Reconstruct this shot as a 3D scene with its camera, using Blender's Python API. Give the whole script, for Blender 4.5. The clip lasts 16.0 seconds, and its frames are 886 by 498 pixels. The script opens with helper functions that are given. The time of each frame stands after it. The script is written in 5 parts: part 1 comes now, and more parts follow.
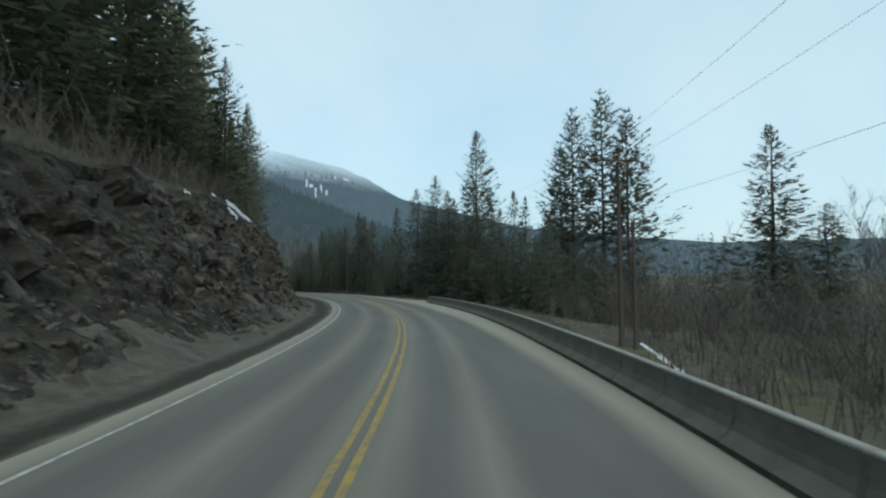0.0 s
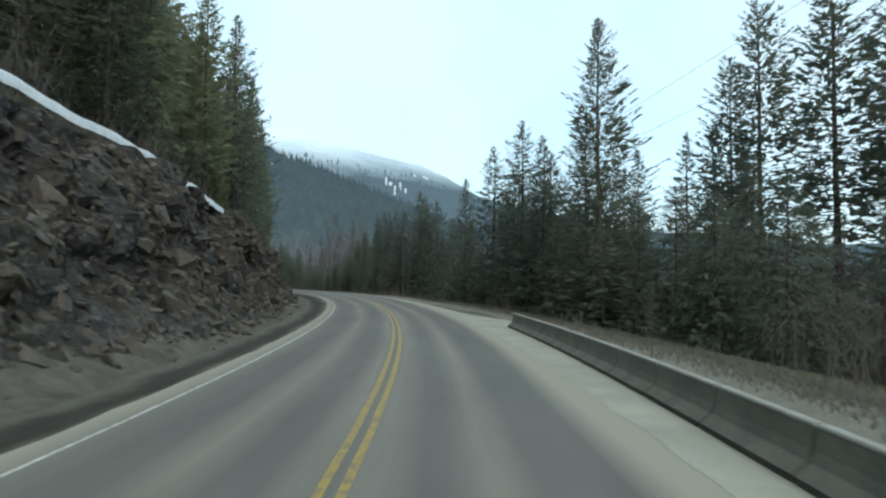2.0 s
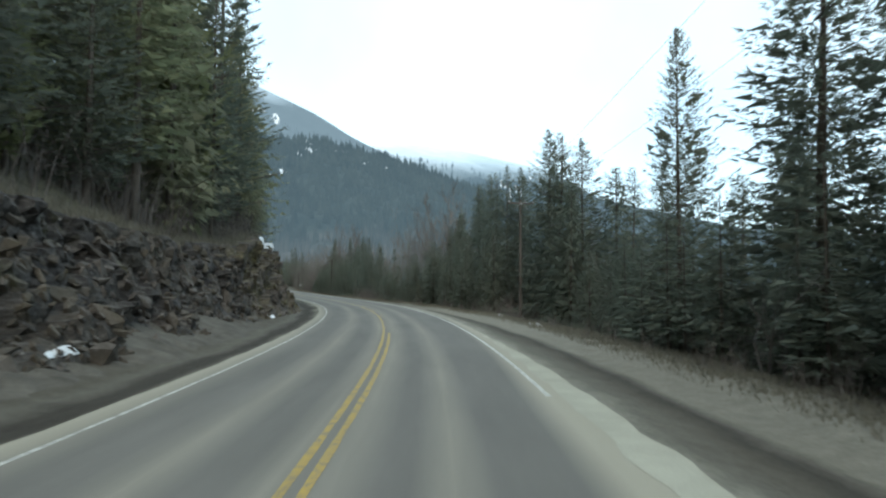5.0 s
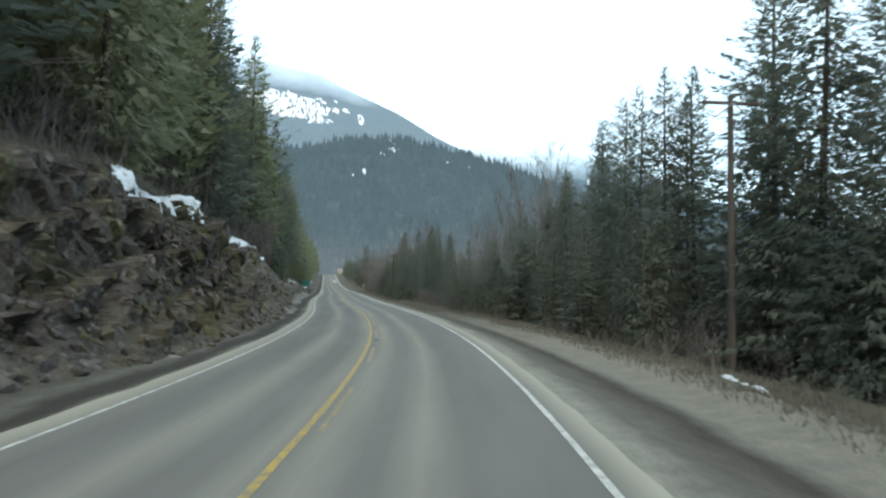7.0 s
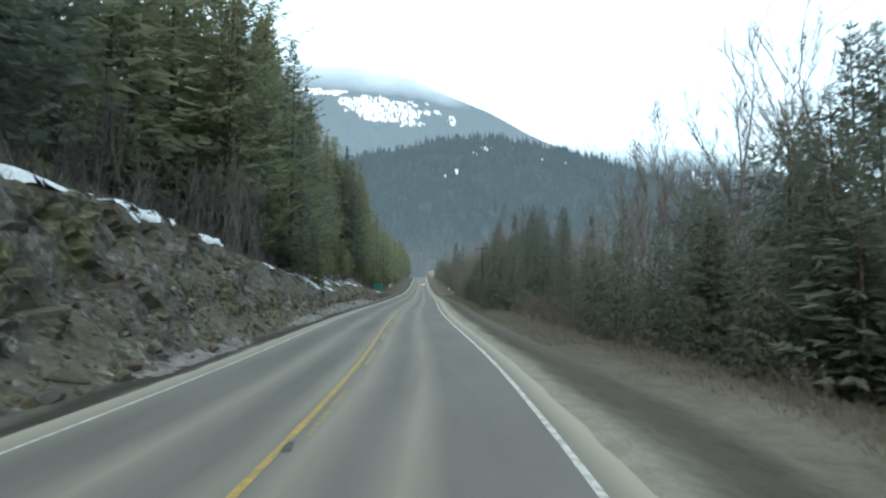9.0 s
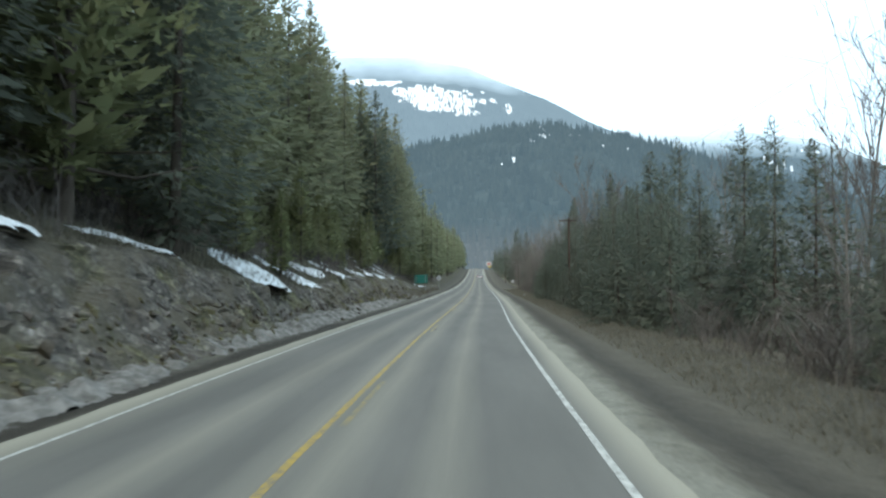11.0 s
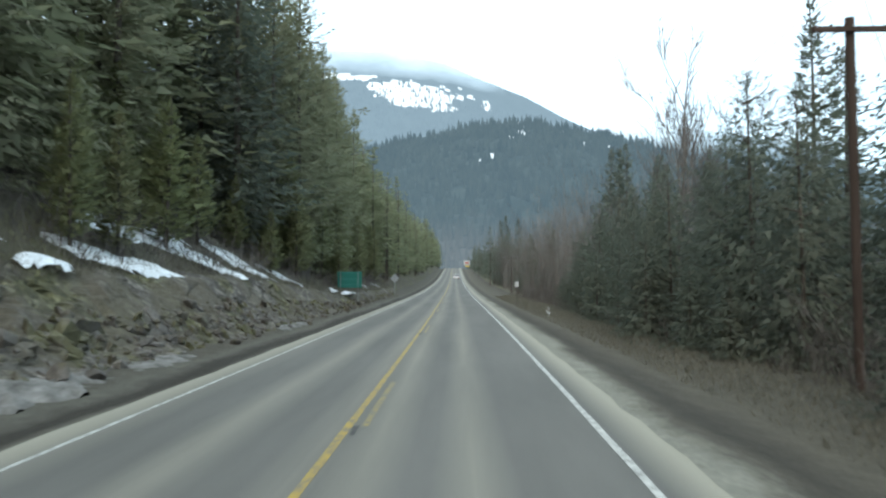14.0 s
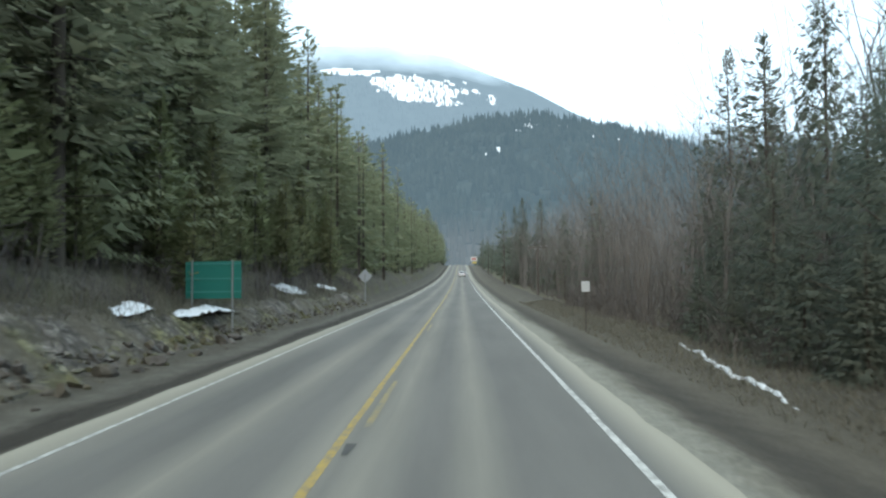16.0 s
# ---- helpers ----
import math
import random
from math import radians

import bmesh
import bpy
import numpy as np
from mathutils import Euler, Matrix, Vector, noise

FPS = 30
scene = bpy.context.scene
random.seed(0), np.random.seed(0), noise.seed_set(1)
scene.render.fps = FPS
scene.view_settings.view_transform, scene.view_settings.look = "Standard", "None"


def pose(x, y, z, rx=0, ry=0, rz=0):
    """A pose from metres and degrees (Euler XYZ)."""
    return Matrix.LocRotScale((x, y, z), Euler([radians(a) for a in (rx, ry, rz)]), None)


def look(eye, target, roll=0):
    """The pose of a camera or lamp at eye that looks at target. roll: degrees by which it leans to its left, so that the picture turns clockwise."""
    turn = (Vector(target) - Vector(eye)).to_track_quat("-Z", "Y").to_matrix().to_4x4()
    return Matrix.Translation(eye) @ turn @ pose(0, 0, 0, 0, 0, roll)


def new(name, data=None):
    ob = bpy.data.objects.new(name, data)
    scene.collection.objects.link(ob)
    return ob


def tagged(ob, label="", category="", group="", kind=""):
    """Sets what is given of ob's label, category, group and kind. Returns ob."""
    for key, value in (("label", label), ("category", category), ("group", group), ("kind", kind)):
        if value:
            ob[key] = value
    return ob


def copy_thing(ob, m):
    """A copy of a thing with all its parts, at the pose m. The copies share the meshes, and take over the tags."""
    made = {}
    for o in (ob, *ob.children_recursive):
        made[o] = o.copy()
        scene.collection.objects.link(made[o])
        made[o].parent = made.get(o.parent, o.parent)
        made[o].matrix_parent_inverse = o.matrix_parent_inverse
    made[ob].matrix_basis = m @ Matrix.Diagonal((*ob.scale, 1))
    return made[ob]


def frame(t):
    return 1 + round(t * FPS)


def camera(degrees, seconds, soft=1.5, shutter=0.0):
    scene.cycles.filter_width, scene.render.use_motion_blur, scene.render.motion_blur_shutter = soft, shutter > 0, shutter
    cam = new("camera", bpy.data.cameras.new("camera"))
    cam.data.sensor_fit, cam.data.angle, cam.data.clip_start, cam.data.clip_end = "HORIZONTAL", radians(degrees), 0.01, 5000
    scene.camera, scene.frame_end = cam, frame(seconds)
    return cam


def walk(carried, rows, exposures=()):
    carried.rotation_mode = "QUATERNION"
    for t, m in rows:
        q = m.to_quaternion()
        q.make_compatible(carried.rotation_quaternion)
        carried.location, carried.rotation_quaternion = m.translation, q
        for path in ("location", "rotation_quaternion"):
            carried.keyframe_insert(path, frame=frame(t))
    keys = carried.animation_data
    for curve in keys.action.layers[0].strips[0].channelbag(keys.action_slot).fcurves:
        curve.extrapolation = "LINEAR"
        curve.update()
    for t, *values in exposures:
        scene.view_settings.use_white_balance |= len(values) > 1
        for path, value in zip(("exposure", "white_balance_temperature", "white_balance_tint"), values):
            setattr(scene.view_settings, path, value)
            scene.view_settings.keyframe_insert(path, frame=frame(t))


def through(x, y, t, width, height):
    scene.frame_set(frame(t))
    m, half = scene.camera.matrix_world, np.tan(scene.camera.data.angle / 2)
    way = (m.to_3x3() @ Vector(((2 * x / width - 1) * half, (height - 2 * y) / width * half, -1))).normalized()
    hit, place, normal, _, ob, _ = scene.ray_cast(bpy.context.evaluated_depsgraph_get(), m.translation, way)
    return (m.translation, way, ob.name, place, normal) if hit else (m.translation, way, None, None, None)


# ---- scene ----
cam = camera(67.25, 16.0, soft=2.3, shutter=0.2)
EYE = 2.07
ROWS = [
    (0.0, 0.00, 0.00, 2.31, 2.72, -0.68),
    (0.5, -0.22, 8.48, 4.03, 2.77, -0.41),
    (1.0, -0.70, 16.95, 5.74, 2.72, -0.31),
    (1.5, -1.42, 25.38, 7.43, 2.66, -0.03),
    (2.0, -2.39, 33.79, 9.09, 2.69, 0.31),
    (2.5, -3.61, 42.15, 10.92, 2.85, 0.47),
    (3.0, -5.11, 50.45, 12.78, 2.85, 0.93),
    (3.5, -6.84, 58.69, 14.33, 2.88, 0.94),
    (4.0, -8.79, 66.87, 15.79, 3.02, 0.62),
    (4.2, -9.62, 70.12, 16.45, 3.05, 0.56),
    (4.9, -12.85, 81.43, 18.73, 3.06, 0.37),
    (5.6, -16.52, 92.60, 20.98, 3.12, 0.46),
    (6.3, -20.64, 103.61, 23.42, 3.17, 0.92),
    (6.5, -21.90, 106.73, 24.18, 3.15, 0.98),
    (7.0, -25.25, 114.42, 26.25, 3.11, 1.00),
    (7.5, -28.88, 121.99, 28.39, 3.09, 1.13),
    (8.0, -32.78, 129.41, 30.35, 2.99, 0.62),
    (8.5, -36.92, 136.68, 32.38, 3.22, 0.37),
    (9.0, -41.31, 143.78, 34.48, 3.21, -0.07),
    (9.5, -45.94, 150.69, 36.40, 3.08, -0.64),
    (9.7, -47.85, 153.40, 37.14, 3.10, -0.75),
    (10.4, -54.76, 162.74, 38.95, 2.93, -0.45),
    (11.1, -61.84, 171.95, 39.35, 2.53, -0.31),
    (11.8, -68.90, 181.17, 38.69, 2.63, -0.59),
    (12.0, -70.89, 183.83, 38.41, 2.88, -0.70),
    (12.5, -75.82, 190.50, 37.94, 2.69, -0.71),
    (13.0, -80.71, 197.20, 37.66, 2.63, -0.60),
    (13.5, -85.57, 203.93, 37.41, 2.51, -0.12),
    (14.0, -90.42, 210.68, 37.32, 2.62, -0.06),
    (14.5, -95.27, 217.43, 37.47, 2.60, -0.37),
    (15.0, -100.15, 224.17, 37.68, 2.54, -0.65),
    (15.5, -105.05, 230.90, 37.80, 2.52, -0.82),
    (16.0, -109.97, 237.63, 37.85, 2.45, -0.54)
]
EXPOSURES = [(0.0, -0.74, 6280, 5), (1.0, -0.48, 6300, 5), (2.5, -0.2, 6340, 6), (4.2, -0.02, 6380, 7), (6.3, 0.22, 6400, 9), (9.7, 0.33, 6370, 9), (16.0, 0.45, 6400, 10)]
walk(cam, [(t, pose(x, y, EYE, 90 + pitch, 0, yaw) @ pose(0, 0, 0, 0, 0, roll)) for t, x, y, yaw, pitch, roll in ROWS], EXPOSURES)

# ---- daylight: a bright overcast sky with a veiled sun ----
SUN_ELEVATION, SUN_BEARING = radians(38), radians(-155)   # bearing: anticlockwise from +y
world = bpy.data.worlds.new("overcast_sky")
scene.world = world
world.use_nodes = True
wn, wl = world.node_tree.nodes, world.node_tree.links
wn.clear()
w_out = wn.new("ShaderNodeOutputWorld")
w_sky = wn.new("ShaderNodeTexSky")
w_sky.sky_type, w_sky.sun_disc = "NISHITA", False
w_sky.sun_elevation, w_sky.sun_rotation = SUN_ELEVATION, -SUN_BEARING
w_bg = wn.new("ShaderNodeBackground")
w_bg.inputs["Strength"].default_value = 0.05
w_noise = wn.new("ShaderNodeTexNoise")
w_noise.inputs["Scale"].default_value, w_noise.inputs["Detail"].default_value = 2.2, 5.0
w_ramp = wn.new("ShaderNodeValToRGB")
w_ramp.color_ramp.elements[0].position, w_ramp.color_ramp.elements[0].color = 0.3, (0.55, 0.77, 0.89, 1)
w_ramp.color_ramp.elements[1].position, w_ramp.color_ramp.elements[1].color = 0.7, (0.75, 0.90, 0.955, 1)
w_cloud = wn.new("ShaderNodeBackground")
w_cloud.inputs["Strength"].default_value = 1.33
w_add = wn.new("ShaderNodeAddShader")
wl.new(w_sky.outputs["Color"], w_bg.inputs["Color"])
wl.new(w_noise.outputs["Fac"], w_ramp.inputs["Fac"])
wl.new(w_ramp.outputs["Color"], w_cloud.inputs["Color"])
wl.new(w_bg.outputs[0], w_add.inputs[0])
wl.new(w_cloud.outputs[0], w_add.inputs[1])
wl.new(w_add.outputs[0], w_out.inputs["Surface"])
sun = new("sun", bpy.data.lights.new("sun", "SUN"))
sun.data.energy, sun.data.angle, sun.data.color = 1.9, radians(50), (1.0, 0.91, 0.74)
sun.matrix_world = look((0, 0, 100), (100 * math.sin(SUN_BEARING) * math.cos(SUN_ELEVATION), -100 * math.cos(SUN_BEARING) * math.cos(SUN_ELEVATION), 100 - 100 * math.sin(SUN_ELEVATION)))


# ---- materials ----
class Mat:
    """A small builder for procedural materials."""

    def __init__(self, name, rough=0.9, coords="Object"):
        self.m = bpy.data.materials.new(name)
        self.m.use_nodes = True
        self.n, self.l = self.m.node_tree.nodes, self.m.node_tree.links
        self.b = self.n["Principled BSDF"]
        self.b.inputs["Roughness"].default_value = rough
        self.b.inputs["Specular IOR Level"].default_value = 0.25
        self.tc = self.n.new("ShaderNodeTexCoord").outputs[coords]

    def node(self, kind, **values):
        nd = self.n.new(kind)
        for key, v in values.items():
            nd.inputs[key.replace("_", " ")].default_value = v
        return nd

    def noise(self, scale, detail=4, rough=0.6, vec=None, stretch=None):
        nd = self.node("ShaderNodeTexNoise", Scale=scale, Detail=detail, Roughness=rough)
        vec = vec or self.tc
        if stretch:
            mp = self.n.new("ShaderNodeMapping")
            mp.inputs["Scale"].default_value = stretch
            self.l.new(vec, mp.inputs["Vector"])
            vec = mp.outputs[0]
        self.l.new(vec, nd.inputs["Vector"])
        return nd.outputs["Fac"]

    def blocks(self, scale, stretch=(1, 1, 1)):
        """Angular cells, each with a tone of its own, and the distance to their middle."""
        mp = self.n.new("ShaderNodeMapping")
        mp.inputs["Scale"].default_value, mp.inputs["Rotation"].default_value = stretch, (0.5, 0.3, 0.4)
        wob = self.node("ShaderNodeTexNoise", Scale=scale * 0.8, Detail=3.0)
        self.l.new(self.tc, wob.inputs["Vector"])
        self.l.new(self.mix(0.12 / scale, self.tc, wob.outputs["Color"], "ADD"), mp.inputs["Vector"])
        nd = self.node("ShaderNodeTexVoronoi", Scale=scale)
        self.l.new(mp.outputs[0], nd.inputs["Vector"])
        sep = self.n.new("ShaderNodeSeparateColor")
        self.l.new(nd.outputs["Color"], sep.inputs[0])
        return sep.outputs[0], nd.outputs["Distance"]

    def ramp(self, fac, *stops):
        nd = self.n.new("ShaderNodeValToRGB")
        els = nd.color_ramp.elements
        while len(els) < len(stops):
            els.new(0.5)
        for e, (pos, col) in zip(els, stops):
            e.position = pos
            e.color = (*col, 1) if isinstance(col, tuple) else (col, col, col, 1)
        self.l.new(fac, nd.inputs["Fac"])
        return nd.outputs["Color"]

    def mix(self, fac, a, b, mode="MIX"):
        nd = self.n.new("ShaderNodeMix")
        nd.data_type, nd.blend_type = "RGBA", mode
        for slot, v in ((0, fac), (6, a), (7, b)):
            if hasattr(v, "is_linked"):
                self.l.new(v, nd.inputs[slot])
            elif slot:
                nd.inputs[slot].default_value = (*v, 1)
            else:
                nd.inputs[0].default_value = v
        return nd.outputs[2]

    def math(self, op, a, b=0.0, c=0.0):
        nd = self.n.new("ShaderNodeMath")
        nd.operation = op
        for i, v in enumerate((a, b, c)):
            if hasattr(v, "is_linked"):
                self.l.new(v, nd.inputs[i])
            else:
                nd.inputs[i].default_value = v
        return nd.outputs[0]

    def color(self, c):
        self.l.new(c, self.b.inputs["Base Color"])
        return self

    def bump(self, height, strength=0.5, distance=0.05):
        nd = self.node("ShaderNodeBump", Strength=strength, Distance=distance)
        self.l.new(height, nd.inputs["Height"])
        self.l.new(nd.outputs[0], self.b.inputs["Normal"])
        return self


def two_tone(name, dark, light, scale=3.0, fine=40.0, rough=0.9, bump=0.4, dist=0.02, stretch=None):
    m = Mat(name, rough)
    big, small = m.noise(scale, 5, stretch=stretch), m.noise(fine, 3, stretch=stretch)
    c = m.mix(m.ramp(big, (0.3, 0.0), (0.7, 1.0)), dark, light)
    c = m.mix(0.35, c, m.ramp(small, (0.25, 0.25), (0.75, 1.0)), "MULTIPLY")
    m.color(c).bump(m.mix(0.5, big, small), bump, dist)
    return m.m


def mat_asphalt():
    m = Mat("asphalt", 0.85, "UV")
    sep = m.n.new("ShaderNodeSeparateXYZ")
    m.l.new(m.tc, sep.inputs[0])
    across = sep.outputs[0]
    wob = m.math("MULTIPLY", m.math("SUBTRACT", m.noise(0.25, 3, stretch=(0.4, 0.12, 1)), 0.5), 0.5)
    u = m.math("ADD", across, wob)

    def band(at, width, soft):
        d = m.math("ABSOLUTE", m.math("SUBTRACT", u, at))
        return m.ramp(m.math("DIVIDE", d, width), (0.0, 1.0), (soft, 0.0))

    dust = band(-1.75, 0.62, 0.9)
    for at, width in ((1.62, 0.5), (-3.7, 0.8), (0.35, 0.55), (-0.3, 0.45)):
        dust = m.mix(1.0, dust, band(at, width, 0.95), "LIGHTEN")
    streak = m.noise(1.6, 5, stretch=(1.2, 0.05, 1))
    dust = m.mix(1.0, dust, m.ramp(streak, (0.25, 0.35), (0.75, 1.0)), "MULTIPLY")
    reach = m.ramp(m.math("DIVIDE", sep.outputs[1], 200.0), (0.05, 0.0), (0.22, 0.6), (0.42, 0.6), (0.62, 0.0))
    far_side = m.math("GREATER_THAN", u, 0.0)
    edge = m.ramp(m.math("MULTIPLY", m.math("ADD", m.math("ABSOLUTE", u), m.math("MULTIPLY", reach, far_side)), 0.2), (0.70, 0.0), (0.80, 1.0))
    base = m.mix(m.ramp(m.noise(0.7, 5, stretch=(1, 0.15, 1)), (0.3, 0.0), (0.7, 1.0)), (0.116, 0.113, 0.103), (0.157, 0.152, 0.138))
    c = m.mix(m.math("MULTIPLY", dust, 0.5), base, (0.35, 0.33, 0.265))
    c = m.mix(m.math("MULTIPLY", edge, 0.9), c, (0.33, 0.312, 0.25))
    grain = m.noise(60, 2)
    c = m.mix(0.35, c, m.ramp(grain, (0.3, 0.5), (0.7, 1.0)), "MULTIPLY")
    m.color(c).bump(grain, 0.3, 0.01)
    return m.m


def mat_paint(name, colour, worn, gone=0.42):
    m = Mat(name, 0.7)
    c = m.mix(m.ramp(m.noise(5, 6, 0.75), (gone, 0.0), (gone + 0.2, 1.0)), colour, worn)
    m.color(c)
    return m.m


def mat_rock():
    m = Mat("rock", 0.9)
    big = m.noise(0.22, 6)
    mid = m.noise(1.6, 6, 0.7, stretch=(1, 1, 2.2))
    fine = m.noise(9, 5, 0.7)
    c = m.mix(m.ramp(mid, (0.28, 0.0), (0.72, 1.0)), (0.045, 0.041, 0.039), (0.115, 0.106, 0.099))
    c = m.mix(m.ramp(big, (0.45, 0.0), (0.62, 0.7)), c, (0.088, 0.076, 0.056))
    c = m.mix(m.ramp(m.noise(0.6, 5), (0.60, 0.0), (0.70, 0.65)), c, (0.060, 0.060, 0.030))
    c = m.mix(m.ramp(m.noise(4.5, 4), (0.66, 0.0), (0.74, 0.6)), c, (0.36, 0.36, 0.35))
    tone, dist = m.blocks(1.5, (1, 1, 1.9))
    tone2, dist2 = m.blocks(4.5, (1, 1, 1.6))
    c = m.mix(0.8, c, m.ramp(tone, (0.0, 0.38), (0.75, 0.9), (1.0, 1.6)), "MULTIPLY")
    c = m.mix(0.7, c, m.ramp(tone2, (0.0, 0.4), (0.8, 1.0), (1.0, 1.7)), "MULTIPLY")
    c = m.mix(0.6, c, m.ramp(fine, (0.3, 0.35), (0.7, 1.0)), "MULTIPLY")
    m.color(c).bump(m.mix(0.5, m.mix(0.5, tone, tone2), m.mix(0.5, dist2, fine)), 0.9, 0.16)
    return m.m


def mat_block(name="rock_block", dark=(0.066, 0.059, 0.053), light=(0.138, 0.124, 0.110), earth=(0.100, 0.086, 0.062), moss=(0.085, 0.082, 0.040), much=0.6):
    """Weathered faces of broken grey-brown rock, some with lichen and moss, each block of its own tone."""
    m = Mat(name, 0.9)
    geo = m.n.new("ShaderNodeNewGeometry")
    info = m.n.new("ShaderNodeObjectInfo")
    at = geo.outputs["Position"]
    tone = m.math("FRACT", m.math("ADD", geo.outputs["Random Per Island"], info.outputs["Random"]))
    mid, fine, patch = m.noise(1.4, 6, 0.7, at, (1, 1, 2.0)), m.noise(9, 5, 0.7, at), m.noise(0.35, 5, 0.6, at)
    c = m.mix(tone, dark, light)
    c = m.mix(m.ramp(patch, (0.46, 0.0), (0.60, 0.7)), c, earth)
    c = m.mix(m.ramp(m.noise(0.8, 5, 0.6, at), (1.1 - much, 0.0), (1.2 - much, 0.7)), c, moss)
    c = m.mix(m.ramp(m.noise(3.5, 4, 0.6, at), (0.64, 0.0), (0.74, 0.5)), c, (0.30, 0.29, 0.28))
    c = m.mix(0.6, c, m.ramp(mid, (0.3, 0.5), (0.7, 1.25)), "MULTIPLY")
    c = m.mix(0.6, c, m.ramp(fine, (0.3, 0.45), (0.7, 1.1)), "MULTIPLY")
    m.color(c).bump(m.mix(0.5, mid, fine), 0.9, 0.06)
    return m.m


def mat_rubble(name="mossy_rubble", dark=(0.080, 0.071, 0.060), light=(0.22, 0.20, 0.175), moss=(0.125, 0.120, 0.052), pale=(0.34, 0.32, 0.30), soil=(0.125, 0.110, 0.082)):
    """Earth and broken stone under moss and dead grass."""
    m = Mat(name, 0.95)
    mid, fine, patch = m.noise(1.3, 6, 0.7), m.noise(8, 5, 0.7), m.noise(0.35, 5)
    c = m.mix(m.ramp(mid, (0.3, 0.0), (0.7, 1.0)), dark, light)
    c = m.mix(m.ramp(patch, (0.48, 0.0), (0.62, 0.8)), c, moss)
    c = m.mix(m.ramp(m.noise(2.6, 3), (0.66, 0.0), (0.73, 0.6)), c, pale)
    tone, dist = m.blocks(2.4, (1, 1, 1.5))
    tone2, dist2 = m.blocks(5.5, (1, 1, 1.3))
    c = m.mix(0.7, c, m.ramp(tone, (0.0, 0.4), (0.7, 0.9), (1.0, 1.7)), "MULTIPLY")
    c = m.mix(0.58, c, m.ramp(tone2, (0.0, 0.35), (0.7, 0.95), (1.0, 1.9)), "MULTIPLY")
    c = m.mix(m.ramp(m.noise(0.42, 5, 0.6), (0.47, 0.0), (0.58, 0.8)), c, soil)
    c = m.mix(0.6, c, m.ramp(fine, (0.3, 0.35), (0.7, 1.0)), "MULTIPLY")
    m.color(c).bump(m.mix(0.5, m.mix(0.5, tone, tone2), m.mix(0.5, mid, fine)), 0.95, 0.16)
    return m.m


def mat_ground():
    m = Mat("forest_ground", 0.95)
    big, mid, fine = m.noise(0.15, 5), m.noise(1.1, 6), m.noise(14, 4, 0.7)
    c = m.mix(m.ramp(mid, (0.32, 0.0), (0.68, 1.0)), (0.066, 0.057, 0.044), (0.155, 0.135, 0.104))
    c = m.mix(m.ramp(big, (0.45, 0.0), (0.62, 0.75)), c, (0.120, 0.118, 0.050))
    c = m.mix(0.55, c, m.ramp(fine, (0.3, 0.35), (0.7, 1.0)), "MULTIPLY")
    m.color(c).bump(m.mix(0.5, mid, fine), 0.8, 0.1)
    return m.m


def mat_verge():
    """Bands of pale grit, gravel, ditch and matted grass along the road, by distance from its centre line."""
    m = Mat("verge_bands", 0.95, "UV")
    sep = m.n.new("ShaderNodeSeparateXYZ")
    m.l.new(m.tc, sep.inputs[0])
    wob = m.math("MULTIPLY", m.math("SUBTRACT", m.noise(0.5, 6, 0.65, stretch=(1, 0.35, 1)), 0.5), 1.7)
    fine_wob = m.math("MULTIPLY", m.math("SUBTRACT", m.noise(4.0, 4, 0.7), 0.5), 0.5)
    u = m.math("ADD", sep.outputs[0], m.math("ADD", wob, fine_wob))
    across = m.math("DIVIDE", m.math("ADD", u, 8.0), 20.0)

    def bands(*stops):
        return m.ramp(across, *[((l + 8.0) / 20.0, c) for l, c in stops])

    grit, gravel, brown, ditch, pale, wood = (0.255, 0.248, 0.205), (0.135, 0.127, 0.103), (0.098, 0.089, 0.070), (0.052, 0.047, 0.038), (0.215, 0.202, 0.165), (0.075, 0.066, 0.052)
    left = ((-7.0, brown), (-6.2, brown), (-5.7, gravel), (-5.2, ditch), (-4.6, ditch), (-4.25, gravel), (-3.95, grit))
    near = bands(*left, (4.3, grit), (4.9, gravel), (5.8, brown), (6.4, ditch), (7.2, pale), (9.3, pale), (10.6, wood))
    far = bands(*left, (4.4, grit), (4.65, (0.19, 0.18, 0.145)), (4.95, brown), (5.4, (0.060, 0.054, 0.043)), (6.6, (0.108, 0.097, 0.074)), (8.6, (0.090, 0.081, 0.062)), (10.0, wood))
    along = m.math("ADD", sep.outputs[1], m.math("MULTIPLY", wob, 30.0))
    c = m.mix(m.ramp(m.math("DIVIDE", along, 400.0), (0.36, 0.0), (0.44, 1.0)), near, far)
    mid, fine = m.noise(1.6, 5, 0.7), m.noise(13, 5, 0.75)
    c = m.mix(0.6, c, m.ramp(mid, (0.3, 0.55), (0.7, 1.15)), "MULTIPLY")
    c = m.mix(0.7, c, m.ramp(fine, (0.25, 0.4), (0.75, 1.3)), "MULTIPLY")
    m.color(c).bump(m.mix(0.5, mid, fine), 1.0, 0.07)
    return m.m


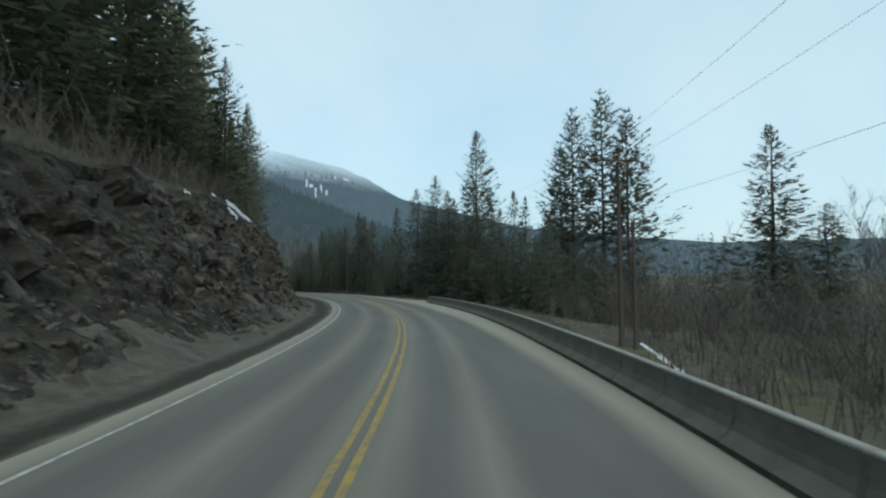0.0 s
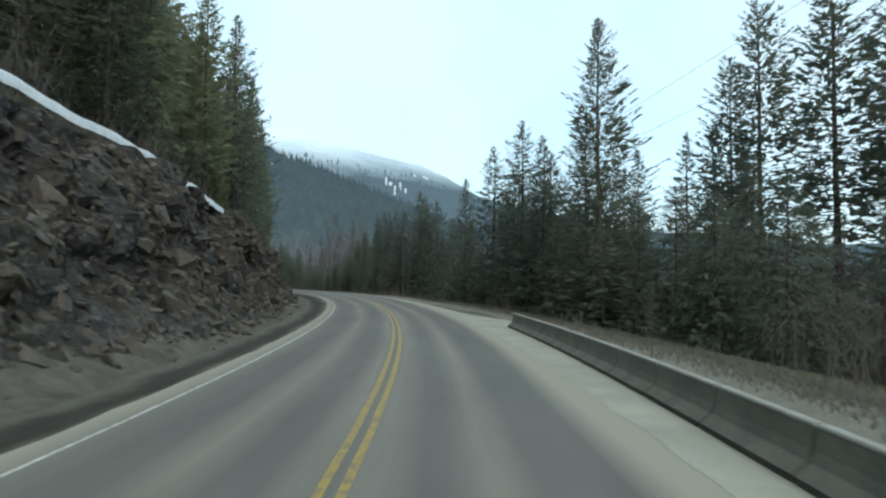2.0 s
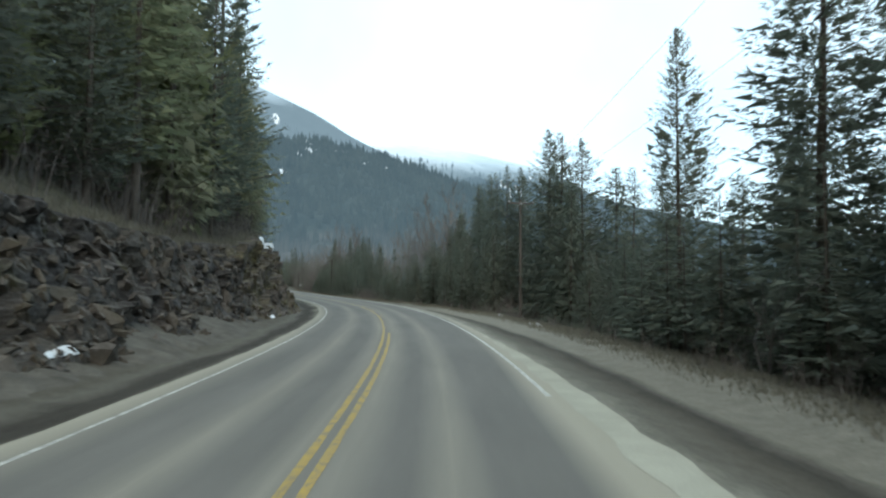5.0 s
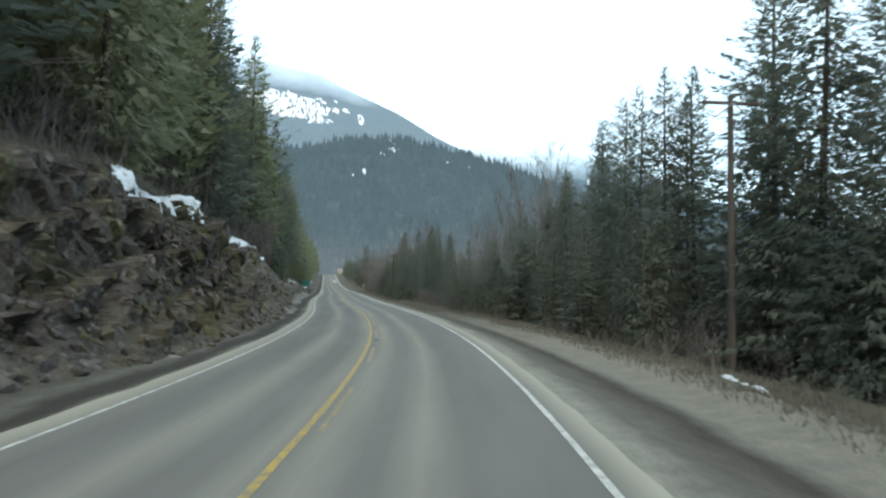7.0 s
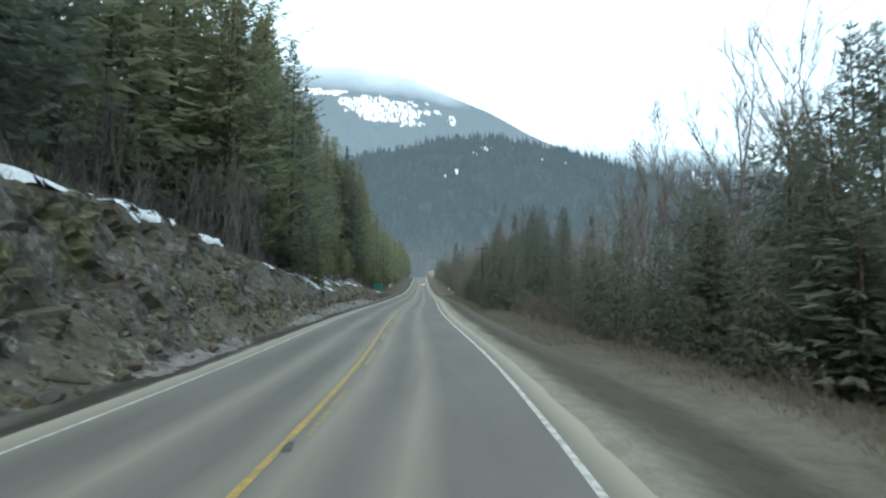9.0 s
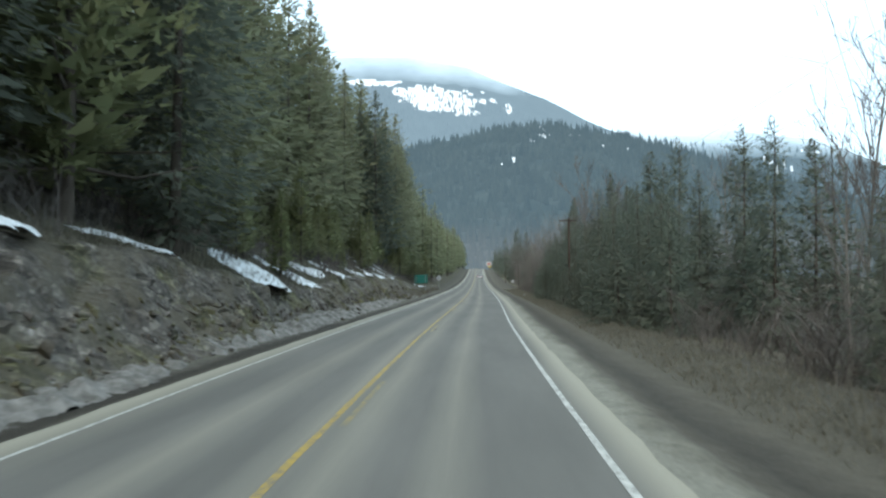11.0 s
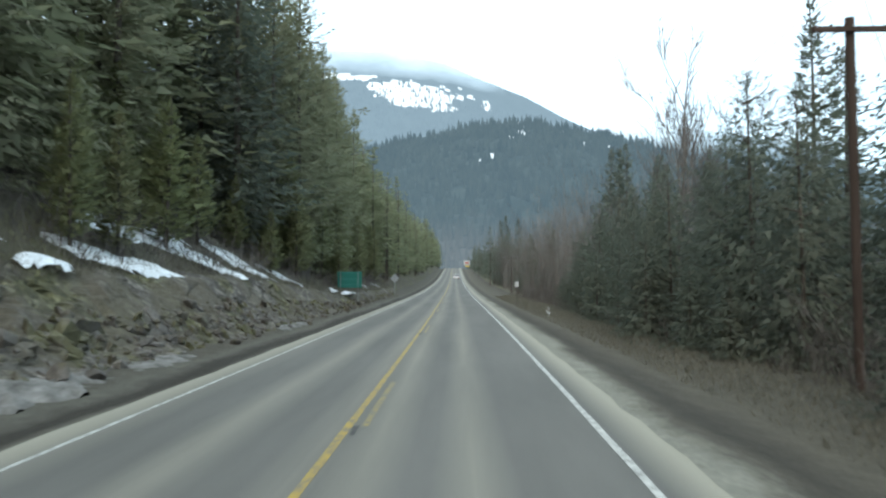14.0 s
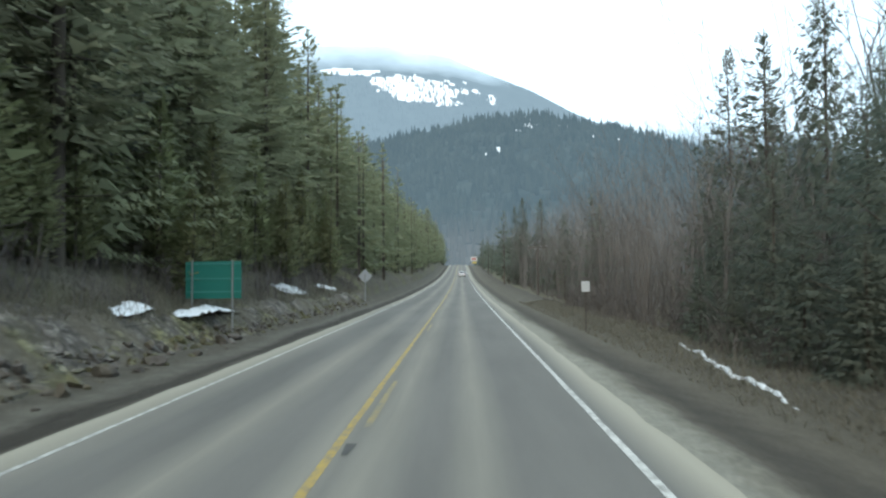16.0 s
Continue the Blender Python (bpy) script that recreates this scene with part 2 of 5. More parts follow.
def mat_foliage(name, dark, light, tint, through=0.4):
    """Thin leaves or needles: some light passes through them."""
    m = Mat(name, 0.8)
    geo = m.n.new("ShaderNodeNewGeometry")
    info = m.n.new("ShaderNodeObjectInfo")
    c = m.mix(geo.outputs["Random Per Island"], dark, light)
    c = m.mix(m.math("MULTIPLY", info.outputs["Random"], 0.6), c, tint)
    m.color(c)
    tr = m.node("ShaderNodeBsdfTranslucent")
    m.l.new(c, tr.inputs["Color"])
    mx = m.node("ShaderNodeMixShader", Fac=through)
    m.l.new(m.b.outputs[0], mx.inputs[1])
    m.l.new(tr.outputs[0], mx.inputs[2])
    m.l.new(mx.outputs[0], m.n["Material Output"].inputs["Surface"])
    return m.m


def mat_far(name, dark, light, haze_glow, amount, cloud_low=None, cloud_high=None, foot=None):
    """Distant hillside; the damp air in front is a haze-coloured glow mixed into it."""
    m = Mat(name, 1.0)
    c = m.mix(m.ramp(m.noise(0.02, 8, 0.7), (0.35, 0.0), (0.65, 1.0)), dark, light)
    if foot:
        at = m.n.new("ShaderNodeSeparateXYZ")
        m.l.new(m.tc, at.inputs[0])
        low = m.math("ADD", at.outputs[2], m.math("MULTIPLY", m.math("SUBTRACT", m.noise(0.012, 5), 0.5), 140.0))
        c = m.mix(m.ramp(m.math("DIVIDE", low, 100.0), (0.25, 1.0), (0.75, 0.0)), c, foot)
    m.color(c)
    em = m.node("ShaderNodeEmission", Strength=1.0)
    em.inputs["Color"].default_value = (*haze_glow, 1)
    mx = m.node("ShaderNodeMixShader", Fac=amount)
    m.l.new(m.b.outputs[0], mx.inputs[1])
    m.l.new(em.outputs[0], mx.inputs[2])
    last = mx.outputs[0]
    # low cloud: the slope itself fades to clear with height
    if cloud_low is not None:
        sep = m.n.new("ShaderNodeSeparateXYZ")
        m.l.new(m.tc, sep.inputs[0])
        z = m.math("ADD", sep.outputs[2], m.math("MULTIPLY", m.math("SUBTRACT", m.noise(0.004, 4), 0.5), 160.0))
        f = m.math("DIVIDE", m.math("SUBTRACT", z, cloud_low), cloud_high - cloud_low)
        f = m.ramp(f, (0.0, 0.0), (1.0, 1.0))
        tr = m.node("ShaderNodeBsdfTransparent")
        mx2 = m.node("ShaderNodeMixShader")
        m.l.new(f, mx2.inputs[0])
        m.l.new(last, mx2.inputs[1])
        m.l.new(tr.outputs[0], mx2.inputs[2])
        last = mx2.outputs[0]
    m.l.new(last, m.n["Material Output"].inputs["Surface"])
    return m.m


def plain(name, colour, rough=0.6, metal=0.0, fine=30.0):
    m = Mat(name, rough)
    m.b.inputs["Metallic"].default_value = metal
    c = m.mix(0.3, colour, m.ramp(m.noise(fine, 4), (0.25, 0.4), (0.75, 1.0)), "MULTIPLY")
    m.color(c)
    return m.m


ASPHALT = mat_asphalt()
YELLOW = mat_paint("yellow_paint", (0.37, 0.26, 0.06), (0.17, 0.15, 0.11))
TAR = two_tone("tar", (0.07, 0.07, 0.066), (0.105, 0.105, 0.1), 3, 25)
YELLOW_WORN = mat_paint("worn_yellow_paint", (0.30, 0.225, 0.075), (0.16, 0.15, 0.115), 0.36)
WHITE = mat_paint("white_paint", (0.50, 0.50, 0.47), (0.22, 0.22, 0.20))
ROCK = mat_rock()
RUBBLE = mat_rubble()
ROCK_BLOCK = mat_block("rock_block", much=0.5)
RUBBLE_BLOCK = mat_block("mossy_block", (0.090, 0.080, 0.070), (0.200, 0.182, 0.165), (0.130, 0.115, 0.085), (0.130, 0.125, 0.055), 0.62)
EARTH = mat_rubble("earth_and_rock", (0.024, 0.022, 0.020), (0.088, 0.080, 0.072), (0.050, 0.045, 0.032), (0.16, 0.155, 0.15), (0.045, 0.040, 0.033))
LEDGE = mat_rubble("mossy_ledge_rock", (0.052, 0.045, 0.039), (0.150, 0.132, 0.115), (0.115, 0.104, 0.045), (0.24, 0.225, 0.21), (0.105, 0.088, 0.062))
LEDGE_BLOCK = mat_block("mossy_ledge_block", (0.066, 0.058, 0.052), (0.135, 0.122, 0.112), (0.105, 0.090, 0.064), (0.110, 0.102, 0.046), 0.6)
GROUND = mat_ground()
DITCH = two_tone("ditch_gravel", (0.050, 0.045, 0.036), (0.105, 0.096, 0.077), 0.9, 25, bump=0.7, dist=0.03)
SAND = two_tone("pale_gravel", (0.30, 0.295, 0.24), (0.40, 0.395, 0.325), 0.7, 30, bump=0.4)
VERGE_BANDS = mat_verge()
SCREE = two_tone("scree", (0.062, 0.056, 0.046), (0.135, 0.124, 0.104), 1.3, 9, bump=1.0, dist=0.07)
CONCRETE = two_tone("weathered_concrete", (0.10, 0.10, 0.083), (0.185, 0.18, 0.15), 1.2, 20)
TOE_CONCRETE = two_tone("dark_toe_concrete", (0.05, 0.05, 0.042), (0.10, 0.10, 0.085), 1.2, 20)
CONCRETE_TOP = two_tone("pale_concrete", (0.24, 0.24, 0.21), (0.36, 0.36, 0.33), 1.5, 20)
SNOW = two_tone("old_snow", (0.62, 0.65, 0.67), (0.82, 0.85, 0.87), 1.5, 8, bump=0.5, dist=0.05)
DIRTY_SNOW = two_tone("dirty_snow", (0.085, 0.08, 0.070), (0.28, 0.268, 0.25), 2.6, 9, bump=0.9, dist=0.08)
BARK = two_tone("bark", (0.05, 0.042, 0.035), (0.13, 0.11, 0.09), 2, 15, stretch=(1, 1, 0.2))
PALE_BARK = two_tone("pale_bark", (0.10, 0.092, 0.083), (0.21, 0.197, 0.182), 2, 15, stretch=(1, 1, 0.2))
TWIG = two_tone("twig", (0.072, 0.065, 0.060), (0.148, 0.134, 0.124), 0.3, 5)
RED_TWIG = two_tone("red_twig", (0.078, 0.070, 0.062), (0.148, 0.134, 0.120), 0.3, 5)
ASPEN = two_tone("aspen_bark", (0.095, 0.085, 0.078), (0.19, 0.175, 0.16), 0.25, 6)
POLE_WOOD = two_tone("pole_wood", (0.055, 0.048, 0.042), (0.115, 0.10, 0.088), 1.5, 25, stretch=(1, 1, 0.1))
RED_WOOD = two_tone("stained_pole", (0.035, 0.024, 0.019), (0.075, 0.052, 0.042), 1.5, 25, stretch=(1, 1, 0.1))
FIR = mat_foliage("fir_needles", (0.114, 0.134, 0.106), (0.148, 0.171, 0.134), (0.150, 0.158, 0.122), 0.5)
# fir needles again, with the dimness of the first slope put into the colour
DIM_FIR = mat_foliage("dimmed_fir_needles", (0.068, 0.082, 0.060), (0.095, 0.110, 0.078), (0.095, 0.092, 0.068), 0.5)
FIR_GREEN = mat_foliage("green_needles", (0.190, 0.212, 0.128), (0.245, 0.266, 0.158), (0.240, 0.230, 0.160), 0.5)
YOUNG_GREEN = mat_foliage("young_pine_needles", (0.158, 0.182, 0.090), (0.210, 0.235, 0.112), (0.200, 0.190, 0.115), 0.5)
GRASS = mat_foliage("dry_grass", (0.105, 0.096, 0.074), (0.195, 0.183, 0.145), (0.16, 0.150, 0.118))
STEEL = plain("galvanised_steel", (0.27, 0.28, 0.28), 0.55, 0.5)
SIGN_GREEN = plain("green_sheet", (0.014, 0.135, 0.108), 0.5)
RAIL_GREEN = plain("green_rail", (0.05, 0.20, 0.175), 0.5)
SIGN_WHITE = plain("white_sheet", (0.40, 0.41, 0.41), 0.5)
SIGN_GREY = plain("grey_sheet", (0.32, 0.335, 0.345), 0.5)
BLACK = plain("black_rubber", (0.02, 0.02, 0.02), 0.7)
# the toe has a darker tone than the body
WIRE = plain("cable", (0.05, 0.05, 0.055), 0.5)
INSULATOR = plain("insulator", (0.35, 0.36, 0.37), 0.3)


# ---- mesh helpers ----
def mesh_of(name, verts, faces, material, smooth=False):
    me = bpy.data.meshes.new(name)
    verts = np.asarray(verts, np.float32)
    if isinstance(faces, np.ndarray):
        k = faces.shape[1]
        me.vertices.add(len(verts))
        me.vertices.foreach_set("co", verts.ravel())
        me.loops.add(faces.size)
        me.loops.foreach_set("vertex_index", faces.astype(np.int32).ravel())
        me.polygons.add(len(faces))
        me.polygons.foreach_set("loop_start", np.arange(0, faces.size, k, dtype=np.int32))
        me.polygons.foreach_set("loop_total", np.full(len(faces), k, np.int32))
        me.update(calc_edges=True)
        me.validate()
    else:
        me.from_pydata([tuple(v) for v in verts], [], faces)
    for mt in material if isinstance(material, (list, tuple)) else (material,):
        me.materials.append(mt)
    me.polygons.foreach_set("use_smooth", [smooth] * len(me.polygons))
    return me


def grid_faces(n, m):
    i = np.arange(n - 1)[:, None] * m + np.arange(m - 1)[None]
    return np.stack([i, i + 1, i + m + 1, i + m], -1).reshape(-1, 4)


def part(name, bm, material, parent, label=""):
    me = bpy.data.meshes.new(name)
    bm.to_mesh(me)
    bm.free()
    me.materials.append(material)
    ob = new(name, me)
    ob.parent = parent
    return tagged(ob, label)


def part_mesh(name, me, parent, label=""):
    ob = new(name, me)
    ob.parent = parent
    return tagged(ob, label)


def box(bm, sx, sy, sz, at=(0, 0, 0), rot=None, bevel=0.0):
    m = Matrix.Translation(at) @ (rot or Matrix.Identity(4)) @ Matrix.Diagonal((sx, sy, sz, 1))
    made = bmesh.ops.create_cube(bm, size=1, matrix=m)["verts"]
    if bevel:
        edges = list({e for v in made for e in v.link_edges})
        bmesh.ops.bevel(bm, geom=edges, offset=bevel, segments=2, affect="EDGES", profile=0.6)
    return bm


def rod(bm, a, b, r0, r1=None, sides=8):
    a, b = Vector(a), Vector(b)
    q = (b - a).to_track_quat("Z", "Y").to_matrix().to_4x4()
    bmesh.ops.create_cone(bm, cap_ends=True, segments=sides, radius1=r0, radius2=r0 if r1 is None else r1, depth=(b - a).length, matrix=Matrix.Translation((a + b) / 2) @ q)
    return bm


# ---- the road's line and the lie of the land ----
ROAD_S = np.array([-100, -50, 0, 25, 50, 75, 100, 125, 150, 175, 200, 225, 250, 275], float)
ROAD_HEADING = np.array([-17.33, -8.83, 0.67, 5.52, 11.31, 16.4, 21.11, 26.59, 33.46, 37.47, 36.14, 35.25, 35.92, 36.31])
SS = np.arange(-100, 3200, 0.5)
_h = np.interp(SS, ROAD_S, ROAD_HEADING)
_k = np.hanning(31)
_h = np.radians(np.convolve(np.pad(_h, 15, mode="edge"), _k / _k.sum(), "valid"))
_dx, _dy = -np.sin(_h) * 0.5, np.cos(_h) * 0.5
_cx, _cy = np.r_[0, np.cumsum((_dx[1:] + _dx[:-1]) / 2)], np.r_[0, np.cumsum((_dy[1:] + _dy[:-1]) / 2)]
_cx, _cy = _cx - _cx[200] + -1.274, _cy - _cy[200] + 0.421


def heading(s):
    return np.interp(s, SS, _h)


def plan(s, l):
    """The place on the plan s metres along the road and l metres right of its centre line."""
    s, l = np.broadcast_arrays(np.asarray(s, float), np.asarray(l, float))
    h = heading(s)
    return np.interp(s, SS, _cx) + l * np.cos(h), np.interp(s, SS, _cy) + l * np.sin(h)


def road_z(s):
    return np.interp(s, [-200, 300, 330, 360, 400, 448, 519, 587, 634, 700, 900, 3200], [0, 0, 0.08, 0.4, 1.05, 2.2, 5.0, 8.0, 8.6, 8.2, 2, 0])


def wave(x, y, seed=0):
    """Smooth unevenness of about -1 to 1."""
    r = np.random.RandomState(seed)
    out = 0
    for k in range(6):
        a, p, f = r.uniform(0, 6.28), r.uniform(0, 6.28), 1.0 + 0.55 * k
        out = out + np.sin(f * (x * math.cos(a) + y * math.sin(a)) + p) / f
    return out / 2.2


def foot_l(s):
    return np.interp(s, [-50, 40, 60, 90, 120, 140, 180, 250, 300, 700], [-7.6, -7.3, -7.2, -7.6, -7.8, -6.5, -6.5, -7.2, -7.0, -7.0])


def rock_h(s):
    return np.interp(s, [-60, 0, 30, 46, 57, 70, 78, 86, 100, 115, 128, 140, 148, 160, 180, 195, 206, 217, 225, 234, 254, 270, 285, 310, 340, 700],
                     [4.5, 5.5, 6.6, 7.5, 7.4, 6.9, 6.2, 5.2, 4.2, 3.8, 4.5, 5.8, 5.4, 4.8, 4.5, 3.4, 2.7, 1.4, 1.4, 2.1, 2.1, 1.9, 0.8, 0.6, 0.6, 0.6])


def top_l(s):
    return foot_l(s) - rock_h(s) * np.interp(s, [-50, 30, 57, 74, 90, 140, 180, 230, 300, 700], [0.65, 0.6, 0.56, 0.5, 0.45, 0.38, 0.5, 0.9, 1.3, 1.5])


def land(s, l):
    """Height of the ground, s along and l right of the centre line."""
    s, l = np.broadcast_arrays(np.asarray(s, float), np.asarray(l, float))
    zr = road_z(s)
    x, y = plan(s, l)
    bump = 0.06 * wave(x * 1.3, y * 1.3, 3)
    tl, rh = top_l(s), rock_h(s)
    back = np.maximum(tl - l, 0)
    slope = np.interp(s, [-60, 90, 200, 300, 700], [0.62, 0.66, 0.66, 0.6, 0.42])
    first = np.interp(s, [195, 215], [0.55, 0.85])
    hill = rh + slope * back * np.clip(first + back / 60, first, 1.25) + np.clip(back / 8, 0, 1) * wave(x * 0.16, y * 0.16, 5) * 0.9 + bump * 2
    hill = np.minimum(hill, 150 + 0.05 * back)
    mid = np.interp(l, [-8, -6.4, -5.4, -4.9, -4.3, 0, 4.7], [0.1, -0.1, -0.24, -0.2, -0.04, -0.06, -0.05])
    barrier = np.clip((46 - s) / 16, 0, 1)
    low = np.interp(l, [4.7, 5.6, 6.6, 7.3, 8.6, 10, 13, 18, 30, 60, 150, 400, 3000], [-0.05, -0.28, -0.4, -0.5, -0.32, -0.4, -0.9, -1.8, -3.0, -5, -7, -6, 10])
    drop = np.interp(l, [4.7, 5.4, 6.0, 8, 11, 14, 30, 60, 150, 400, 3000], [-0.05, -0.08, -0.25, -1.0, -2.1, -2.8, -4.5, -6, -7, -6, 10])
    right = barrier * drop + (1 - barrier) * low + bump * np.clip((l - 6) / 3, 0, 1) * 1.6
    pull = np.clip((s - 55) / 3, 0, 1) * np.clip((90 - s) / 14, 0, 1) * np.clip((6.9 - l) / 0.8, 0, 1)
    right = right * (1 - pull) - 0.035 * pull
    left = np.where(l < tl, hill, mid)
    z = np.where(l > 4.7, right, np.where(l < -8, left, np.where(l < tl, hill, mid)))
    return z + zr


def spot(s, l, lift=0.0):
    x, y = plan(s, l)
    return float(x), float(y), float(land(s, l)) + lift


# ---- ground, road and markings ----
def build_ground():
    s = np.r_[np.arange(-100, 340, 1.0), np.arange(340, 700, 3.0), np.arange(700, 1000, 15.0), np.arange(1000, 3001, 100.0)]
    back = [230, 180, 140, 110, 85, 65, 50, 38, 30, 24, 19, 15, 12, 9.5, 7.5, 6, 4.5, 3.2, 2, 1.2]
    cols, kinds = [], []
    tl, fl = top_l(s), foot_l(s)
    for b in back:
        cols.append(tl - b)
        kinds.append(0)
    cols.append(tl - 1.0)
    kinds.append(1)
    for l, k, wob in ((-6.6, 1, 0.12), (-5.9, 4, 0.15), (-5.2, 4, 0.18), (-4.7, 1, 0.06), (-4.0, 2, 0), (0, 2, 0), (4.0, 1, 0), (4.7, 1, 0.06), (5.2, 1, 0.12), (5.9, 3, 0.18), (6.5, 4, 0.2), (7.2, 3, 0.2), (7.8, 3, 0.2), (8.5, 3, 0.2),
                      (9.2, 3, 0.2), (10, 3, 0.3), (11, 0, 0.4), (12.5, 0, 0.3), (14.5, 0, 0), (17, 0, 0), (20, 0, 0), (25, 0, 0), (31, 0, 0), (40, 0, 0), (55, 0, 0), (75, 0, 0), (110, 0, 0), (160, 0, 0), (260, 0, 0), (500, 0, 0), (1000, 0, 0), (2500, 0, 0)):
        l = l + wob * wave(s * 0.5, s * 0.13, len(cols))
        cols.append(l)
        kinds.append(k)
    L = np.stack(cols, 1)
    S = np.repeat(s[:, None], L.shape[1], 1)
    x, y = plan(S, L)
    z = land(S, L)
    edge = len(back)
    z[:, edge - 1] -= 0.3
    z[:, edge] = road_z(s) - 0.1
    me = mesh_of("ground", np.stack([x, y, z], -1).reshape(-1, 3), grid_faces(*L.shape), [GROUND, VERGE_BANDS], True)
    me.polygons.foreach_set("material_index", np.tile((np.array(kinds[:-1], np.int32) > 0).astype(np.int32), len(s) - 1))
    idx = np.empty(len(me.loops), np.int32)
    me.loops.foreach_get("vertex_index", idx)
    me.uv_layers.new(name="verge").data.foreach_set("uv", np.stack([L, S], -1).reshape(-1, 2)[idx].astype(np.float32).ravel())
    tagged(new("ground", me), "brown forest floor and gravelly verge beside the road", "ground", kind="structure")


def strip(name, s0, s1, l0, l1, lift, material, step=1.0, cols=2, ragged=0.0, uv=False, seed=0):
    """A band along the road between two offsets, which may be functions of s."""
    n = max(2, int(round((s1 - s0) / step)) + 1)
    s = np.linspace(s0, s1, n)
    a = l0(s) if callable(l0) else np.full(n, l0, float)
    b = l1(s) if callable(l1) else np.full(n, l1, float)
    if ragged:
        a, b = a + ragged * wave(s * 1.7, s * 0.3, seed), b + ragged * wave(s * 1.9, s * 0.2, seed + 1)
    f = np.linspace(0, 1, cols)
    L = a[:, None] * (1 - f) + b[:, None] * f
    S = np.repeat(s[:, None], cols, 1)
    x, y = plan(S, L)
    me = mesh_of(name, np.stack([x, y, road_z(S) + lift], -1).reshape(-1, 3), grid_faces(n, cols), material, True)
    if uv:
        co = np.stack([L, S], -1).reshape(-1, 2)
        idx = np.empty(len(me.loops), np.int32)
        me.loops.foreach_get("vertex_index", idx)
        me.uv_layers.new(name="road").data.foreach_set("uv", co[idx].astype(np.float32).ravel())
    return new(name, me)


build_ground()
tagged(strip("road", -100, 900, -4.08, lambda s: 4.08 + 0.92 * np.clip((74 - s) / 14, 0, 1), 0.0, ASPHALT, 1.0, 14, 0.05, True), "grey two-lane asphalt highway with dusty lane centres", "road", kind="structure")
tagged(strip("pavement", 26, 114, lambda s: np.interp(s, [26, 40, 62, 80, 100, 114], [4.4, 3.9, 3.75, 3.75, 3.8, 3.98]), lambda s: np.interp(s, [26, 50, 57, 62, 66, 72.5, 75, 80, 100, 114], [4.42, 4.75, 5.2, 6.4, 6.2, 5.0, 4.6, 4.5, 4.3, 4.02]), 0.004, SAND, 0.5, 6, 0.07), "pale sandy pull-out beside the road", "pavement", kind="structure")
tagged(strip("road_crack", 66.6, 72, lambda s: 4.8 - 0.06 * (s - 67), lambda s: 4.84 - 0.06 * (s - 67), 0.012, DITCH, 0.25, 2, 0.05), "dark ragged crack in the pale shoulder", "crack", kind="structure")
tagged(strip("edge_line_left", -100, 640, -3.555, -3.475, 0.006, WHITE, 1.0, 2, 0.008), "white painted edge line, worn", "line", kind="structure")
tagged(strip("edge_line_right", 96, 640, lambda s: np.interp(s, [0, 180, 215], [3.5, 3.5, 3.33]), lambda s: np.interp(s, [0, 180, 215], [3.60, 3.60, 3.43]), 0.006, WHITE, 1.0, 2, 0.008), "white painted edge line, partly dusted over", "line", kind="structure")
tagged(strip("centre_line", -100, 640, -0.165, -0.055, 0.006, YELLOW, 1.0, 2, 0.01), "worn yellow solid centre line", "line", kind="structure")
tagged(strip("centre_line_double", -100, 112, 0.065, 0.175, 0.006, YELLOW, 1.0, 2, 0.01), "worn yellow solid centre line", "line", kind="structure")
for k, (s, l) in enumerate(((141.4, 0.08), (158.6, -0.06), (175.2, 0.06), (210.2, 0.12), (225.6, -0.04), (242, -0.06), (258.4, -0.08), (274.2, 0.0))):
    tagged(strip("road_patch", s, s + 0.55, l, l + 0.11, 0.009, TAR, 0.06, 2, 0.06, seed=60 + k), "small dark tar spot in the asphalt", "patch", kind="structure")
for k in range(46):
    if k < 9 or k % 2 == 0:
        tagged(strip("centre_dash", 126.3 + 8.3 * k, 130.4 + 8.3 * k, 0.065, 0.165, 0.006, YELLOW_WORN, 0.5, 2, 0.01, seed=k), "worn yellow centre dash", "line", "centre dashes", kind="structure")


# ---- rock cutting ----
def facets(u, v, size, seed, tilted=0.5, crack=0.0):
    """Broken rock: every cell of a jittered lattice is one tilted block, with open joints between."""
    r = np.random.RandomState(seed)
    n = 256
    jit, tilt, lift = r.uniform(-0.45, 0.45, (n, n, 2)), r.uniform(-1, 1, (n, n, 2)), r.uniform(-1, 1, (n, n))
    u, v = u / size, v / size
    iu, iv = np.floor(u).astype(int), np.floor(v).astype(int)
    best, second, out = np.full(u.shape, 9e9), np.full(u.shape, 9e9), np.zeros(u.shape)
    for a in (-1, 0, 1):
        for b in (-1, 0, 1):
            ca, cb = (iu + a) % n, (iv + b) % n
            du, dv = u - (iu + a + 0.5 + jit[ca, cb, 0]), v - (iv + b + 0.5 + jit[ca, cb, 1])
            d = np.sqrt(du * du + dv * dv)
            val = lift[ca, cb] + tilted * (tilt[ca, cb, 0] * du + tilt[ca, cb, 1] * dv)
            near = d < best
            second = np.where(near, best, np.minimum(second, d))
            out = np.where(near, val, out)
            best = np.minimum(best, d)
    return out - crack * np.clip(1 - (second - best) / 0.16, 0, 1)


